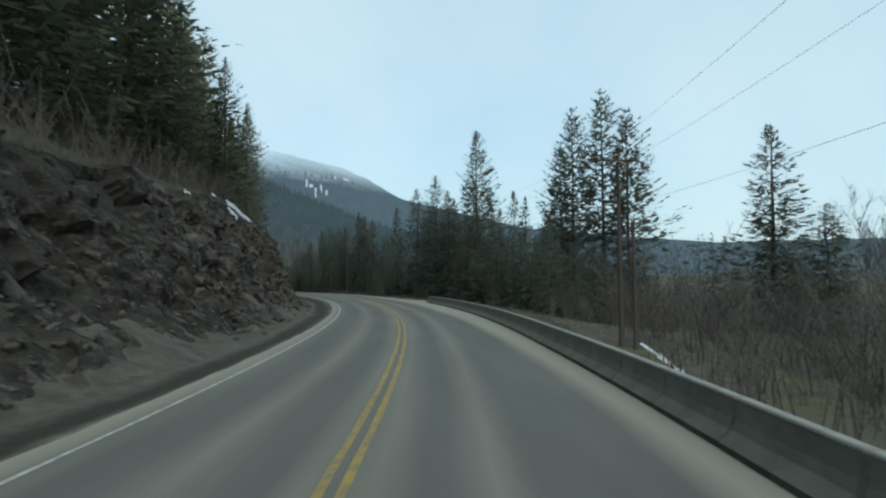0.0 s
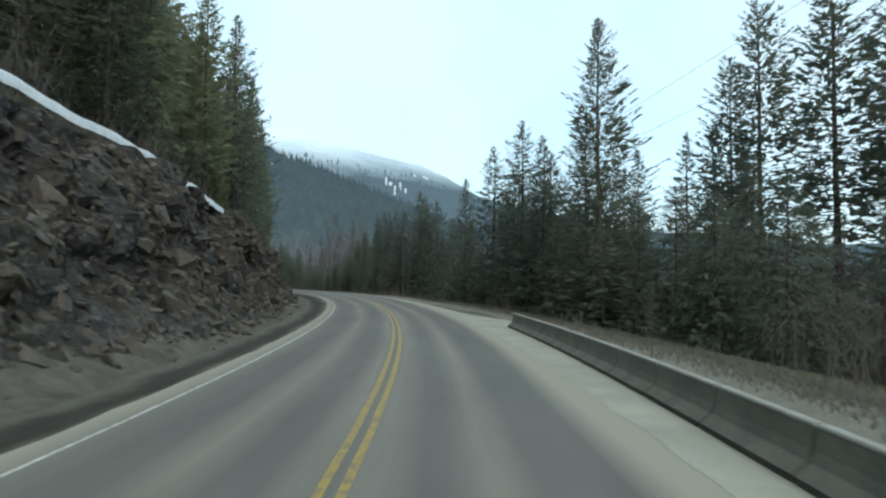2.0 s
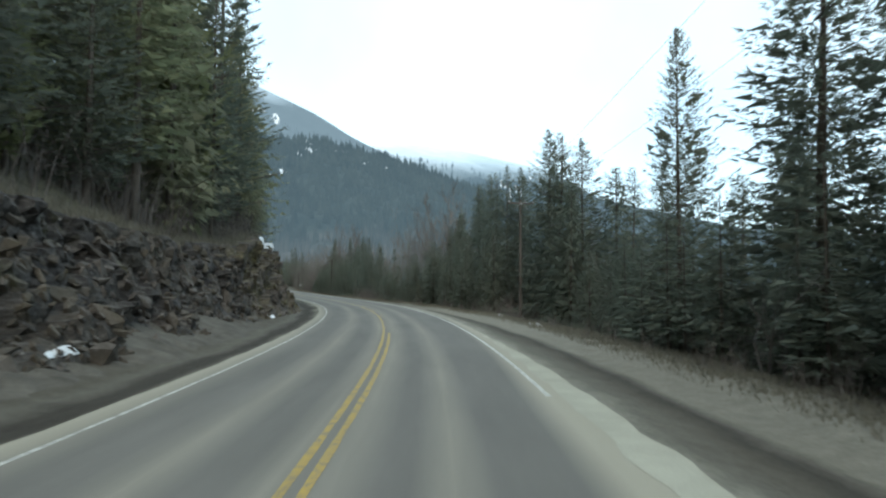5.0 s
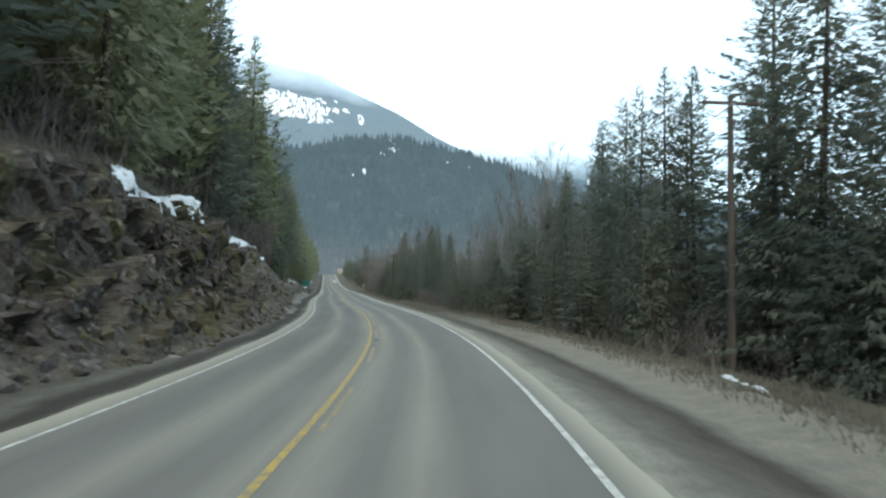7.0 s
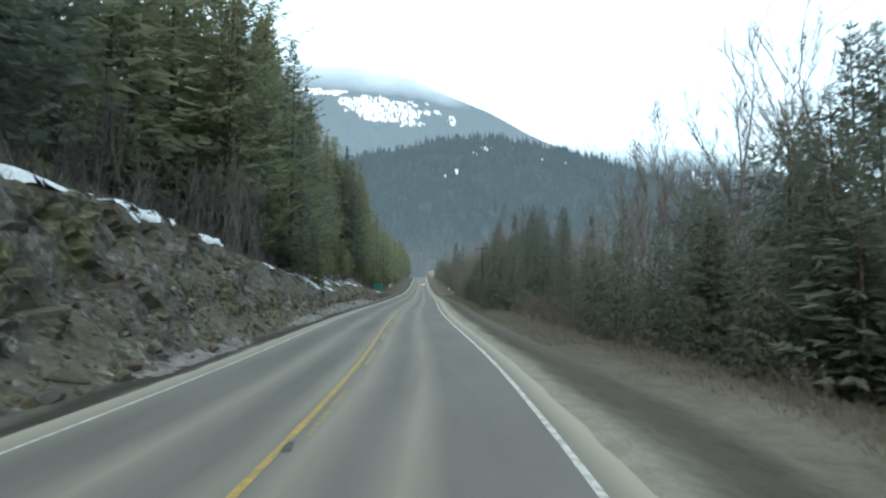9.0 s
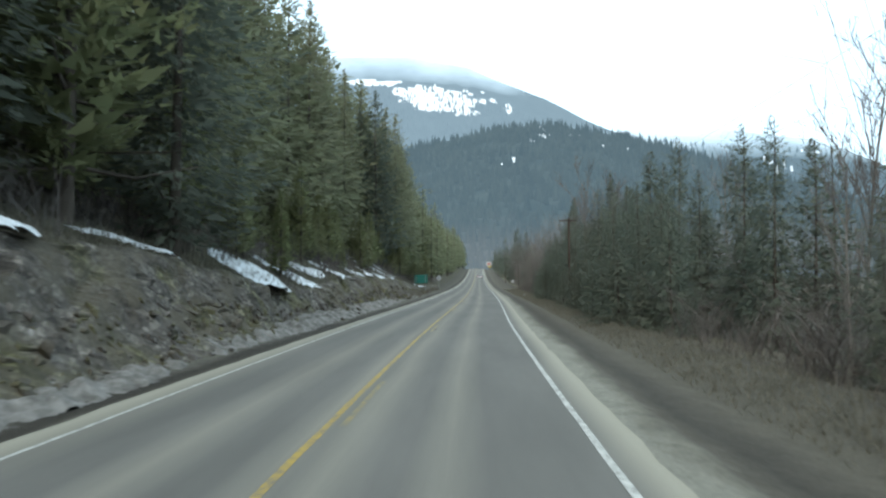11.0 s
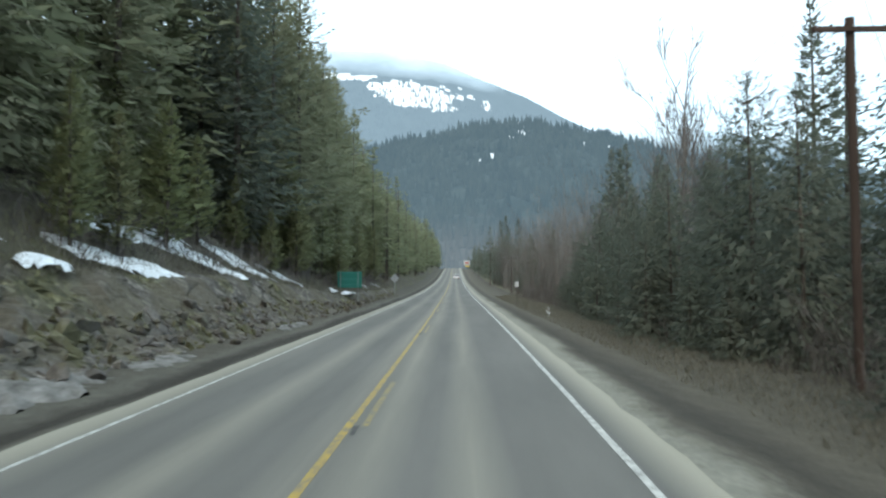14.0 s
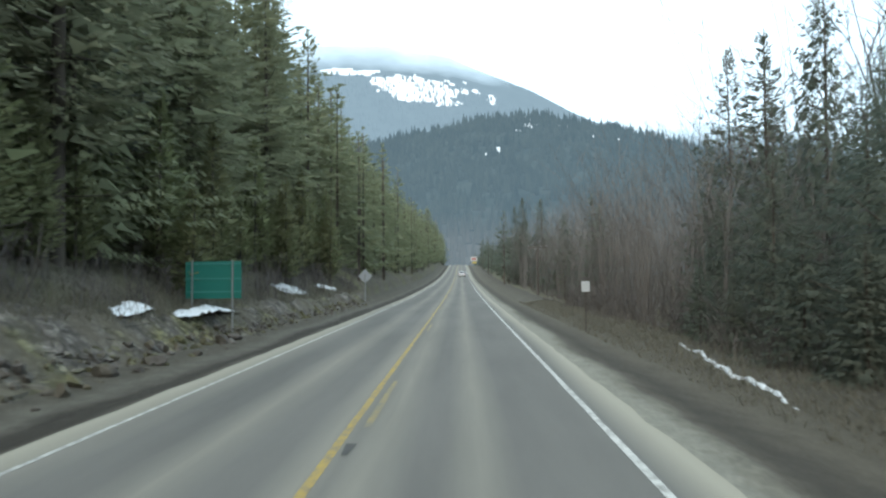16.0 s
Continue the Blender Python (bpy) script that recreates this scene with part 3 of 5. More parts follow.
def rock_surface(S, W, soft):
    """Offset and height above the road of the cutting's face; W: 0 at the foot, 1 at the top edge."""
    fl, tl, rh = foot_l(S), top_l(S), rock_h(S)
    prof = np.clip(W, 0, 1) ** 0.85
    l = fl + 0.25 + (tl - fl - 0.25) * prof - np.clip(W - 1, 0, 1) * 9
    z = -0.25 + (rh + 0.25) * W
    over = np.clip(W - 1, 0, 1)
    z = np.where(W > 1, land(S, np.minimum(l, tl - 0.05)) - road_z(S) + 0.12 - over * 2.2, z)
    u, v = S + 0.35 * z, z * 1.2 - 0.3 * S
    strength = np.clip(rh / 4.5, 0.62, 1.1) * np.clip(W * 4, 0, 1) * np.clip((1.13 - W) * 6, 0, 1) * np.interp(S, [0, 255, 280, 400], [1, 1, 0.55, 0.5])
    loose = 0.38 - 0.18 * soft * np.clip(0.5 - wave(S * 0.3, z * 0.6, 18), 0, 1)
    rough = 1 - 0.75 * soft * np.clip(0.45 + 1.1 * wave(S * 0.3, z * 0.8, 21), 0, 1)
    loose = loose * rough
    d = (0.50 - 0.25 * soft) * facets(u, v * 1.3, 2.8, 11, 0.7, 0.5)
    shelf = np.mod(z + 0.7 * wave(S * 0.22, z * 0.1, 31) - 0.18 * S, 1.9) / 1.9
    d = d + np.interp(S, [20, 40, 120, 128, 155, 175, 240], [0.1, 0.35, 0.35, 0.75, 0.75, 0.25, 0.1]) * (shelf ** 1.4 - 0.4)
    d = d + 0.55 * loose * facets(u + 3 + 0.4 * wave(S * 1.3, z * 2, 19), v + 0.4 * wave(S * 1.5, z * 2, 20), 1.15 - 0.25 * soft, 12, 0.6, 0.9)
    d = d + 0.5 * wave(S * 0.35, z * 0.5, 14) + 0.25 * soft * wave(S * 1.1, z * 1.6, 15)
    d = (d + 0.1) * strength
    return l + d * 0.9 + np.clip(0.22 - W, 0, 1) * 3.0, z + d * 0.25


def build_rock(name, s0, s1, material, label, soft):
    """A stretch of the cutting; soft: 0 for sheer rock, 1 for a slope of rubble."""
    ds, m = 0.22, 38
    s = np.arange(s0, s1 + ds, ds)
    S, W = np.meshgrid(s, np.linspace(-0.03, 1.12, m), indexing="ij")
    l, z = rock_surface(S, W, soft)
    x, y = plan(S, l)
    me = mesh_of(name, np.stack([x, y, z + road_z(S)], -1).reshape(-1, 3), grid_faces(len(s), m)[:, ::-1], material)
    tagged(new(name, me), label, "rock face", kind="structure")


build_rock("rock_face_4", -30, 27, EARTH, "steep dark brown slope of earth and broken stone", 0.0)
build_rock("rock_face_1", 27, 124, ROCK, "sheer fractured grey-brown roadside rock cutting", 0.0)
build_rock("rock_face_2", 124, 158, LEDGE, "dark broken rock cutting with moss on its ledges", 0.25)
build_rock("rock_face_3", 158, 330, RUBBLE, "mossy slope of earth and broken stone beside the road", 1.0)


def block_mesh(seed):
    """An angular block of broken rock."""
    r = random.Random(seed)
    bm = bmesh.new()
    for _ in range(15):
        p = Vector((r.uniform(-1, 1), r.uniform(-1, 1), r.uniform(-1, 1)))
        p = p / max(abs(p.x), abs(p.y), abs(p.z)) * r.uniform(0.75, 1.0)
        bm.verts.new((p.x, p.y, p.z))
    bmesh.ops.convex_hull(bm, input=bm.verts)
    bmesh.ops.delete(bm, geom=[v for v in bm.verts if not v.link_faces], context="VERTS")
    bmesh.ops.dissolve_limit(bm, angle_limit=radians(9), verts=bm.verts, edges=bm.edges)
    bmesh.ops.triangulate(bm, faces=bm.faces)
    me = bpy.data.meshes.new("rock_block")
    bm.to_mesh(me)
    bm.free()
    return me


BLOCKS = [block_mesh(900 + k) for k in range(14)]
BLOCK_ARRAYS = []
for me in BLOCKS:
    co, tri = np.empty(len(me.vertices) * 3), np.empty(len(me.polygons) * 3, np.int32)
    me.vertices.foreach_get("co", co)
    me.polygons.foreach_get("vertices", tri)
    BLOCK_ARRAYS.append((co.reshape(-1, 3), tri.reshape(-1, 3)))
    me.materials.append(ROCK_BLOCK)


KINDS = {ROCK_BLOCK: BLOCKS}
for mt in (RUBBLE_BLOCK, LEDGE_BLOCK):
    KINDS[mt] = [me.copy() for me in BLOCKS]
    for me in KINDS[mt]:
        me.materials[0] = mt


def rock_blocks(face, s0, s1, soft, big, small, sizes, low=0.0, high=1.0, material=ROCK_BLOCK):
    """Broken blocks set into a stretch of the cutting: the larger ones are parts of it, the smaller ones one body of stones."""
    r = np.random.RandomState(int(s0) + 40)
    n = big + small
    S, W = r.uniform(s0, s1, n), low + (high - low) * r.uniform(0, 1, n) ** 1.2
    k = np.where(np.arange(n) < big, r.uniform(0.38, 0.75, n) ** 1.2, r.uniform(0.14, 0.42, n) ** 1.15) * sizes
    l, z = rock_surface(S, W, soft)
    x, y = plan(S, l - 0.22 * k)
    zz = z + road_z(S)
    h = heading(S)
    vs, fs, count = [], [], 0
    for i in range(n):
        dip = Matrix.Rotation(h[i], 3, "Z") @ Matrix.Rotation(r.normal(-0.45, 0.25), 3, "X") @ Matrix.Rotation(r.normal(0.25, 0.3), 3, "Y") @ Matrix.Rotation(r.normal(0, 0.4), 3, "Z")
        size = (k[i] * r.uniform(0.3, 0.5), k[i] * r.uniform(0.6, 1.3), k[i] * r.uniform(0.25, 0.6))
        place = Vector((x[i], y[i], zz[i]))
        j = r.randint(len(BLOCKS))
        if i < big:
            ob = new("rock_block", KINDS[material][j])
            ob.matrix_world = Matrix.LocRotScale(place, dip.to_euler(), size)
            ob.parent = face
        else:
            v, f = BLOCK_ARRAYS[j]
            vs.append(v * np.array(size) @ np.array(dip).T + np.array(place))
            fs.append(f + count)
            count += len(v)
    ob = new("rock_rubble", mesh_of("rock_rubble", np.concatenate(vs), np.concatenate(fs), material))
    ob.parent = face
    tagged(ob, "small broken stones lodged in the cutting", kind="stuff")


FACES = {o.name: o for o in scene.collection.objects if o.name.startswith("rock_face")}
rock_blocks(FACES["rock_face_4"], -25, 27, 0.0, 60, 1400, 0.9, 0.02, 0.7)
rock_blocks(FACES["rock_face_1"], 27, 124, 0.0, 240, 4200, 1.15, 0.0, 0.95)
rock_blocks(FACES["rock_face_1"], 34, 66, 0.0, 45, 50, 1.6, 0.15, 0.85)
rock_blocks(FACES["rock_face_2"], 124, 158, 0.25, 70, 1000, 1.0, 0.0, 0.8, LEDGE_BLOCK)
rock_blocks(FACES["rock_face_3"], 158, 320, 1.0, 130, 2800, 0.8, 0.0, 0.52, RUBBLE_BLOCK)
rock_blocks(FACES["rock_face_3"], 233, 263, 1.0, 70, 260, 1.0, 0.05, 0.6, RUBBLE_BLOCK)


def build_talus(s0, s1):
    """Fine brown scree that has slid down to the foot of the cutting."""
    s = np.arange(s0, s1, 0.25)
    f = np.linspace(0, 1, 16)
    S, F = np.meshgrid(s, f, indexing="ij")
    L = -5.75 + 0.15 * wave(S * 0.9, S * 0.2, 71) + (foot_l(S) - 0.9 + 5.75) * F
    rise = np.clip(0.75 + 0.55 * wave(S * 0.22, S * 0.05, 72), 0.1, 1.5) * np.clip(np.minimum(S - s0, s1 - S) / 6, 0, 1)
    x, y = plan(S, L)
    Z = road_z(S) - 0.22 + (rise + 0.12) * F ** 1.2 + (0.10 * wave(x * 1.6, y * 1.6, 73) + 0.05 * wave(x * 6, y * 6, 74)) * np.clip(F * 4, 0, 1)
    me = mesh_of("scree", np.stack([x, y, Z], -1).reshape(-1, 3), grid_faces(len(s), 16)[:, ::-1], SCREE, True)
    tagged(new("scree", me), "fine grey-brown scree at the foot of the rock", "scree", kind="structure")


build_talus(-25, 64)
build_talus(76, 124)


# ---- plants ----
def blades(base, along, side, length, width, drop):
    """Pointed flat sprays: vertices (n,3,3) from base points, directions and sizes."""
    tip = base + along * length[:, None]
    tip[:, 2] -= drop
    e = side * width[:, None] / 2
    return np.stack([base - e, base + e, tip], 1)


def conifer_arrays(seed, height, radius, bare, branches, twigs, size, shape=0.85, droop=0.35, curl=0.25, hang=0.3, gaps=0.1, inner=0.25, slim=0.4, fan=1.1):
    """The sprays of a conifer's crown, as vertices, three by three. Each bough droops, curls up at its tip, and carries
    twigs spread to both sides of it; hang: how far the sprays hang down, as a cedar's do."""
    r = np.random.RandomState(seed)
    z0 = height * bare
    t = np.sort(r.uniform(0, 1, branches) ** 1.15)
    zz = z0 + (height - z0) * t * 0.985
    az = np.arange(branches) * 2.399 + r.normal(0, 0.35, branches)
    lump = 1 + 0.20 * np.sin(az + seed) + 0.16 * np.sin(zz * 5.5 / height * 3 + az * 2 + seed)
    reach = radius * (1 - t) ** shape * np.clip(t / 0.10, 0.55, 1) * r.uniform(0.55, 1.15, branches) * lump + 0.05
    reach = np.where(r.uniform(0, 1, branches) < 0.08, reach * 1.22, reach)
    keep = r.uniform(0, 1, branches) > gaps
    zz, t, az, reach = zz[keep], t[keep], az[keep], reach[keep]
    n = zz.size
    zz, t, az, reach = (np.repeat(v, twigs) for v in (zz, t, az, reach))
    m = n * twigs
    out = np.stack([np.cos(az), np.sin(az), np.zeros(m)], 1)
    perp = np.stack([-np.sin(az), np.cos(az), np.zeros(m)], 1)
    q = inner + (1 - inner) * r.uniform(0, 1, m) ** 0.75
    side = r.normal(0, 0.5, m)
    wide = 0.30 * (1.12 - q) * reach + 0.10 * size
    rise = 0.5 * t - droop * (1 - t)
    p = out * (reach * q)[:, None] + perp * (side * wide)[:, None]
    p[:, 2] = zz + reach * (rise * q + curl * q * q) - np.abs(side) * wide * 0.35 - hang * 0.5 * size * r.uniform(0, 1.5, m) + r.normal(0, 0.03, m)
    along = out + perp * (fan * side + r.normal(0, 0.35 * fan, m))[:, None]
    along[:, 2] += rise + 2 * curl * q - hang * r.uniform(0.2, 1.8, m) + r.normal(0, 0.22, m) + 1.8 * np.clip((t - 0.9) / 0.1, 0, 1)
    along /= np.linalg.norm(along, axis=1, keepdims=True)
    flat = np.cross(along, np.array([0, 0, 1.0]) + r.normal(0, 0.6, (m, 3)))
    flat /= np.linalg.norm(flat, axis=1, keepdims=True)
    ln = size * r.uniform(0.6, 1.35, m) * np.clip(0.3 + 1.2 * reach / radius, 0.35, 1.1)
    return blades(p, along, flat, ln, ln * slim * r.uniform(0.7, 1.3, m), ln * 0.08).reshape(-1, 3)


def triples(n):
    return np.arange(n).reshape(-1, 3)


def crown_mesh(name, v, material, soft=0.0):
    """Loose sprays; soft: how far their shading follows the crown's round form."""
    f = triples(len(v))
    if not soft:
        return mesh_of(name, v, f, material)
    mid = v.reshape(-1, 3, 3).mean(1)
    out = mid.copy()
    out[:, 2] = 0.35 * np.linalg.norm(mid[:, :2], axis=1) + 0.25
    out /= np.linalg.norm(out, axis=1, keepdims=True)
    q = v.reshape(-1, 3, 3)
    flat = np.cross(q[:, 1] - q[:, 0], q[:, 2] - q[:, 0])
    flat /= np.linalg.norm(flat, axis=1, keepdims=True) + 1e-9
    turn = (flat * out).sum(1) < 0
    f = np.where(turn[:, None], f[:, ::-1], f)
    flat = np.where(turn[:, None], -flat, flat)
    nrm = flat * (1 - soft) + out * soft
    nrm /= np.linalg.norm(nrm, axis=1, keepdims=True)
    me = mesh_of(name, v, f, material, True)
    me.normals_split_custom_set_from_vertices(np.repeat(nrm, 3, 0))
    return me


def tube(points, radii, sides):
    """Vertices and faces of a tapering limb."""
    pts = np.asarray(points, float)
    vs, fs = [], []
    a = np.arange(sides) * 2 * math.pi / sides
    for i, p in enumerate(pts):
        d = pts[min(i + 1, len(pts) - 1)] - pts[max(i - 1, 0)]
        d = d / (np.linalg.norm(d) + 1e-9)
        ref = np.array([1.0, 0, 0]) if abs(d[0]) < 0.8 else np.array([0, 1.0, 0])
        e = np.cross(d, ref)
        e /= np.linalg.norm(e)
        g = np.cross(d, e)
        vs.append(p + radii[i] * (np.cos(a)[:, None] * e + np.sin(a)[:, None] * g))
    for i in range(len(pts) - 1):
        for j in range(sides):
            k = (j + 1) % sides
            fs.append((i * sides + j, i * sides + k, (i + 1) * sides + k, (i + 1) * sides + j))
    return np.concatenate(vs), np.array(fs)


def join_tubes(tubes):
    vs, fs, n = [], [], 0
    for v, f in tubes:
        vs.append(v)
        fs.append(f + n)
        n += len(v)
    return np.concatenate(vs), np.concatenate(fs)


def conifer_trunk(seed, height, bare, radius=0.0, shape=0.8, boughs=0):
    r = np.random.RandomState(seed)
    z = np.linspace(-0.6, height * 0.98, 8)
    lean = r.normal(0, 0.006, 2)
    pts = np.stack([lean[0] * z + 0.05 * np.sin(z * 0.4 + seed), lean[1] * z, z], 1)
    rad = 0.0105 * height * (1 - z / height * 0.96) + 0.012
    made = [tube(pts, rad, 7)]
    for k in range(int(10 + 40 * bare)):
        zb, az = r.uniform(0.08, 0.75) * height, r.uniform(0, 6.28)
        ln = r.uniform(0.5, 1.8) * (1.1 - zb / height)
        b = np.array([0, 0, zb])
        e = b + ln * np.array([math.cos(az), math.sin(az), r.uniform(-0.35, 0.2)])
        made.append(tube([b, e], [0.03, 0.008], 3))
    for k in range(boughs):
        t, az = r.uniform(0.02, 0.9), r.uniform(0, 6.28)
        zb = height * (bare + (1 - bare) * t)
        ln = radius * (1 - t) ** shape * r.uniform(0.6, 0.95)
        way = np.array([math.cos(az), math.sin(az), 0.0])
        rise = 0.5 * t - 0.15 * (1 - t)
        b = np.array([0, 0, zb])
        made.append(tube([b, b + way * ln * 0.5 + (0, 0, ln * rise * 0.5), b + way * ln + (0, 0, ln * (rise + 0.2))], [0.045, 0.03, 0.01], 3))
    return join_tubes(made)


def bare_tree_arrays(seed, height, spread=0.55, twigs=5, stems=1):
    r = np.random.RandomState(seed)
    limbs, fine = [], []

    def grow(p, d, ln, rad, level):
        pts, q, dd = [p], p.copy(), d.copy()
        for _ in range(3):
            dd = dd + r.normal(0, 0.05 if level == 0 else 0.12, 3) + np.array([0, 0, 0.07])
            dd /= np.linalg.norm(dd)
            q = q + dd * ln / 3
            pts.append(q.copy())
        (limbs if level < 2 else fine).append(tube(pts, np.linspace(rad, rad * 0.4, 4), 5 if level < 2 else 3))
        if level >= 3:
            return
        for k in range(twigs + (4 if level == 0 else 0)):
            f = r.uniform(0.3 if level == 0 else 0.2, 1.0)
            i = min(int(f * 3), 2)
            b = pts[i] + (pts[i + 1] - pts[i]) * (f * 3 - i)
            az = r.uniform(0, 6.28)
            side = np.array([math.cos(az), math.sin(az), 0.2])
            nd = dd * (1 - spread) + side * spread + np.array([0, 0, 0.2])
            grow(b, nd / np.linalg.norm(nd), ln * r.uniform(0.3, 0.52) * (1.25 - 0.5 * f), rad * 0.33 * (1.2 - 0.5 * f) + 0.009, level + 1)

    for k in range(stems):
        d = np.array([r.normal(0, 0.08 + 0.1 * (stems > 1)), r.normal(0, 0.08 + 0.1 * (stems > 1)), 1.0])
        grow(np.array([0.25 * k, 0, -0.4]), d / np.linalg.norm(d), height * 0.8 * r.uniform(0.85, 1.1), (0.0068 * height + 0.012) / stems ** 0.4, 0)
    return join_tubes(limbs), join_tubes(fine)


# near conifers: full trees with trunk and crown, in several habits
HABITS = []
for k, (hh, rr, bare, br, shape, droop, curl, hang, gaps, green) in enumerate((
        (20, 4.3, 0.03, 360, 0.74, 0.25, 0.20, 0.35, 0.05, 0),
        (20, 4.4, 0.05, 420, 0.72, 0.12, 0.22, 0.15, 0.06, 0),
        (22, 4.6, 0.16, 320, 0.60, 0.15, 0.20, 0.15, 0.10, 0),
        (20, 3.5, 0.05, 280, 0.80, 0.15, 0.15, 0.20, 0.10, 0),
        (17, 4.0, 0.02, 300, 0.70, 0.30, 0.10, 0.60, 0.04, 1),
        (22, 4.0, 0.16, 280, 0.75, 0.20, 0.22, 0.30, 0.08, 1),
        (9, 2.0, 0.06, 110, 0.85, -0.15, 0.25, 0.05, 0.10, 2),
        (14, 3.6, 0.00, 300, 0.68, 0.25, 0.05, 0.80, 0.03, 0),
        (10, 3.4, 0.00, 240, 0.62, 0.30, 0.05, 0.80, 0.03, 0))):
    fol = (FIR, FIR_GREEN, YOUNG_GREEN)[green]
    grow = hh / 20
    core = conifer_arrays(170 + k, hh * 0.97, rr * 0.66, bare + 0.01, 200, 5, 0.62 * grow ** 0.5, shape, droop, curl, hang, 0.0, 0.08, 0.55)
    v = conifer_arrays(100 + k, hh, rr, bare, int(br * 0.75), 21, 0.39 * grow ** 0.5, shape, droop, curl, hang, gaps, 0.22, 0.40)
    crown = crown_mesh("crown", np.concatenate([v, core]), fol, 0.75)
    cedar = k > 6
    v = conifer_arrays(150 + k, hh, rr, bare, br, 46 if cedar else 32, (0.215 if cedar else 0.27 if k == 1 else 0.29) * grow ** 0.5, shape, droop, curl, hang, gaps, 0.2, 0.26 if cedar else 0.36, 0.6 if cedar else 1.1)
    if cedar:
        core = conifer_arrays(190 + k, hh * 0.97, rr * 0.66, 0.01, 260, 9, 0.42 * grow ** 0.5, shape, droop, curl, hang, 0.0, 0.08, 0.45)
    crown_near = crown_mesh("crown", np.concatenate([v, core]), fol, 0.75)
    tv, tf = conifer_trunk(200 + k, hh, bare, rr, shape, 70 if k in (1, 2) else 14)
    HABITS.append((hh, mesh_of("trunk", tv, tf, BARK, True), crown, crown_near))

# copies of some crowns with that dimmed colour, for the first left-hand trees
DIM_CROWNS = {}
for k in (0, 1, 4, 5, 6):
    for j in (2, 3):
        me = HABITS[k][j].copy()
        me.materials[0] = DIM_FIR
        DIM_CROWNS[k, j] = me

LABELS = ["dark green fir with dense drooping boughs on the roadside slope", "tall dark fir with ragged drooping boughs",
          "tall thin-crowned fir with a bare lower trunk", "narrow dark spruce with short boughs", "bushy green cedar at the edge of the wood",
          "tall green fir with an open crown", "young bright green fir on the bank", "broad dark cedar with boughs to the ground", "low bushy dark cedar at the edge of the verge"]


def conifer(s, l, habit, height, turn=None, wide=1.0, near=False):
    hh, trunk, crown, crown_near = HABITS[habit]
    x, y, z = spot(s, l)
    k = height / hh
    top = new("conifer_tree")
    top.matrix_world = Matrix.LocRotScale((x, y, z), Euler((0, 0, turn if turn is not None else random.uniform(0, 6.28))), (k * wide, k * wide, k))
    tagged(top, LABELS[habit], "tree", "roadside conifers")
    part_mesh("trunk", trunk, top)
    me = crown_near if near else crown
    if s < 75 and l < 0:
        me = DIM_CROWNS.get((habit, 3 if near else 2), me)
    part_mesh("crown", me, top)
    return top


# far or hidden conifers: one body of wood
FAR_HABITS = [conifer_arrays(300 + k, 20, rr, bare, 75, 7, 1.0, 0.75, 0.25, 0.15, 0.3, 0.05, 0.1, 0.42) for k, (rr, bare) in enumerate(((3.4, 0.06), (3.0, 0.15), (3.7, 0.10), (2.6, 0.05)))]


FINE_HABITS = [np.concatenate([conifer_arrays(320 + k, 20, 4.0, 0.06, 210, 10, 0.6, 0.75, 0.22, 0.2, 0.3, 0.05, 0.2, 0.4), conifer_arrays(330 + k, 19.5, 2.4, 0.06, 90, 4, 0.8, 0.75, 0.22, 0.2, 0.3, 0.0, 0.05, 0.5)]) for k in range(3)]


def wood(name, places, material, label, trunks=True, habits=FAR_HABITS):
    """Many trees joined: places are (x, y, z, height, width factor, turn)."""
    vs = []
    for k, (x, y, z, h, w, a) in enumerate(places):
        v = habits[k % len(habits)]
        c, s_, f = math.cos(a), math.sin(a), h / 20
        vs.append(np.stack([(v[:, 0] * c - v[:, 1] * s_) * f * w + x, (v[:, 0] * s_ + v[:, 1] * c) * f * w + y, v[:, 2] * f + z], 1))
    v = np.concatenate(vs)
    tagged(new(name, crown_mesh(name, v, material)), label, "trees", kind="stuff")
    if trunks:
        tv = []
        for x, y, z, h, w, a in places:
            g = 0.012 * h
            ring = np.array([(g, 0), (-g / 2, g * 0.87), (-g / 2, -g * 0.87)])
            tv.append(np.array([(x + p, y + q, z - 0.5) for p, q in ring] + [(x + p * 0.2, y + q * 0.2, z + h * 0.95) for p, q in ring]))
        n = np.arange(len(tv))[:, None, None] * 6
        f = (np.array([(0, 1, 4, 3), (1, 2, 5, 4), (2, 0, 3, 5)])[None] + n).reshape(-1, 4)
        tagged(new(name + "_trunks", mesh_of("trunks", np.concatenate(tv), f, BARK)), "grey-brown trunks standing in the wood", "trees", kind="stuff")


rng = random.Random(7)
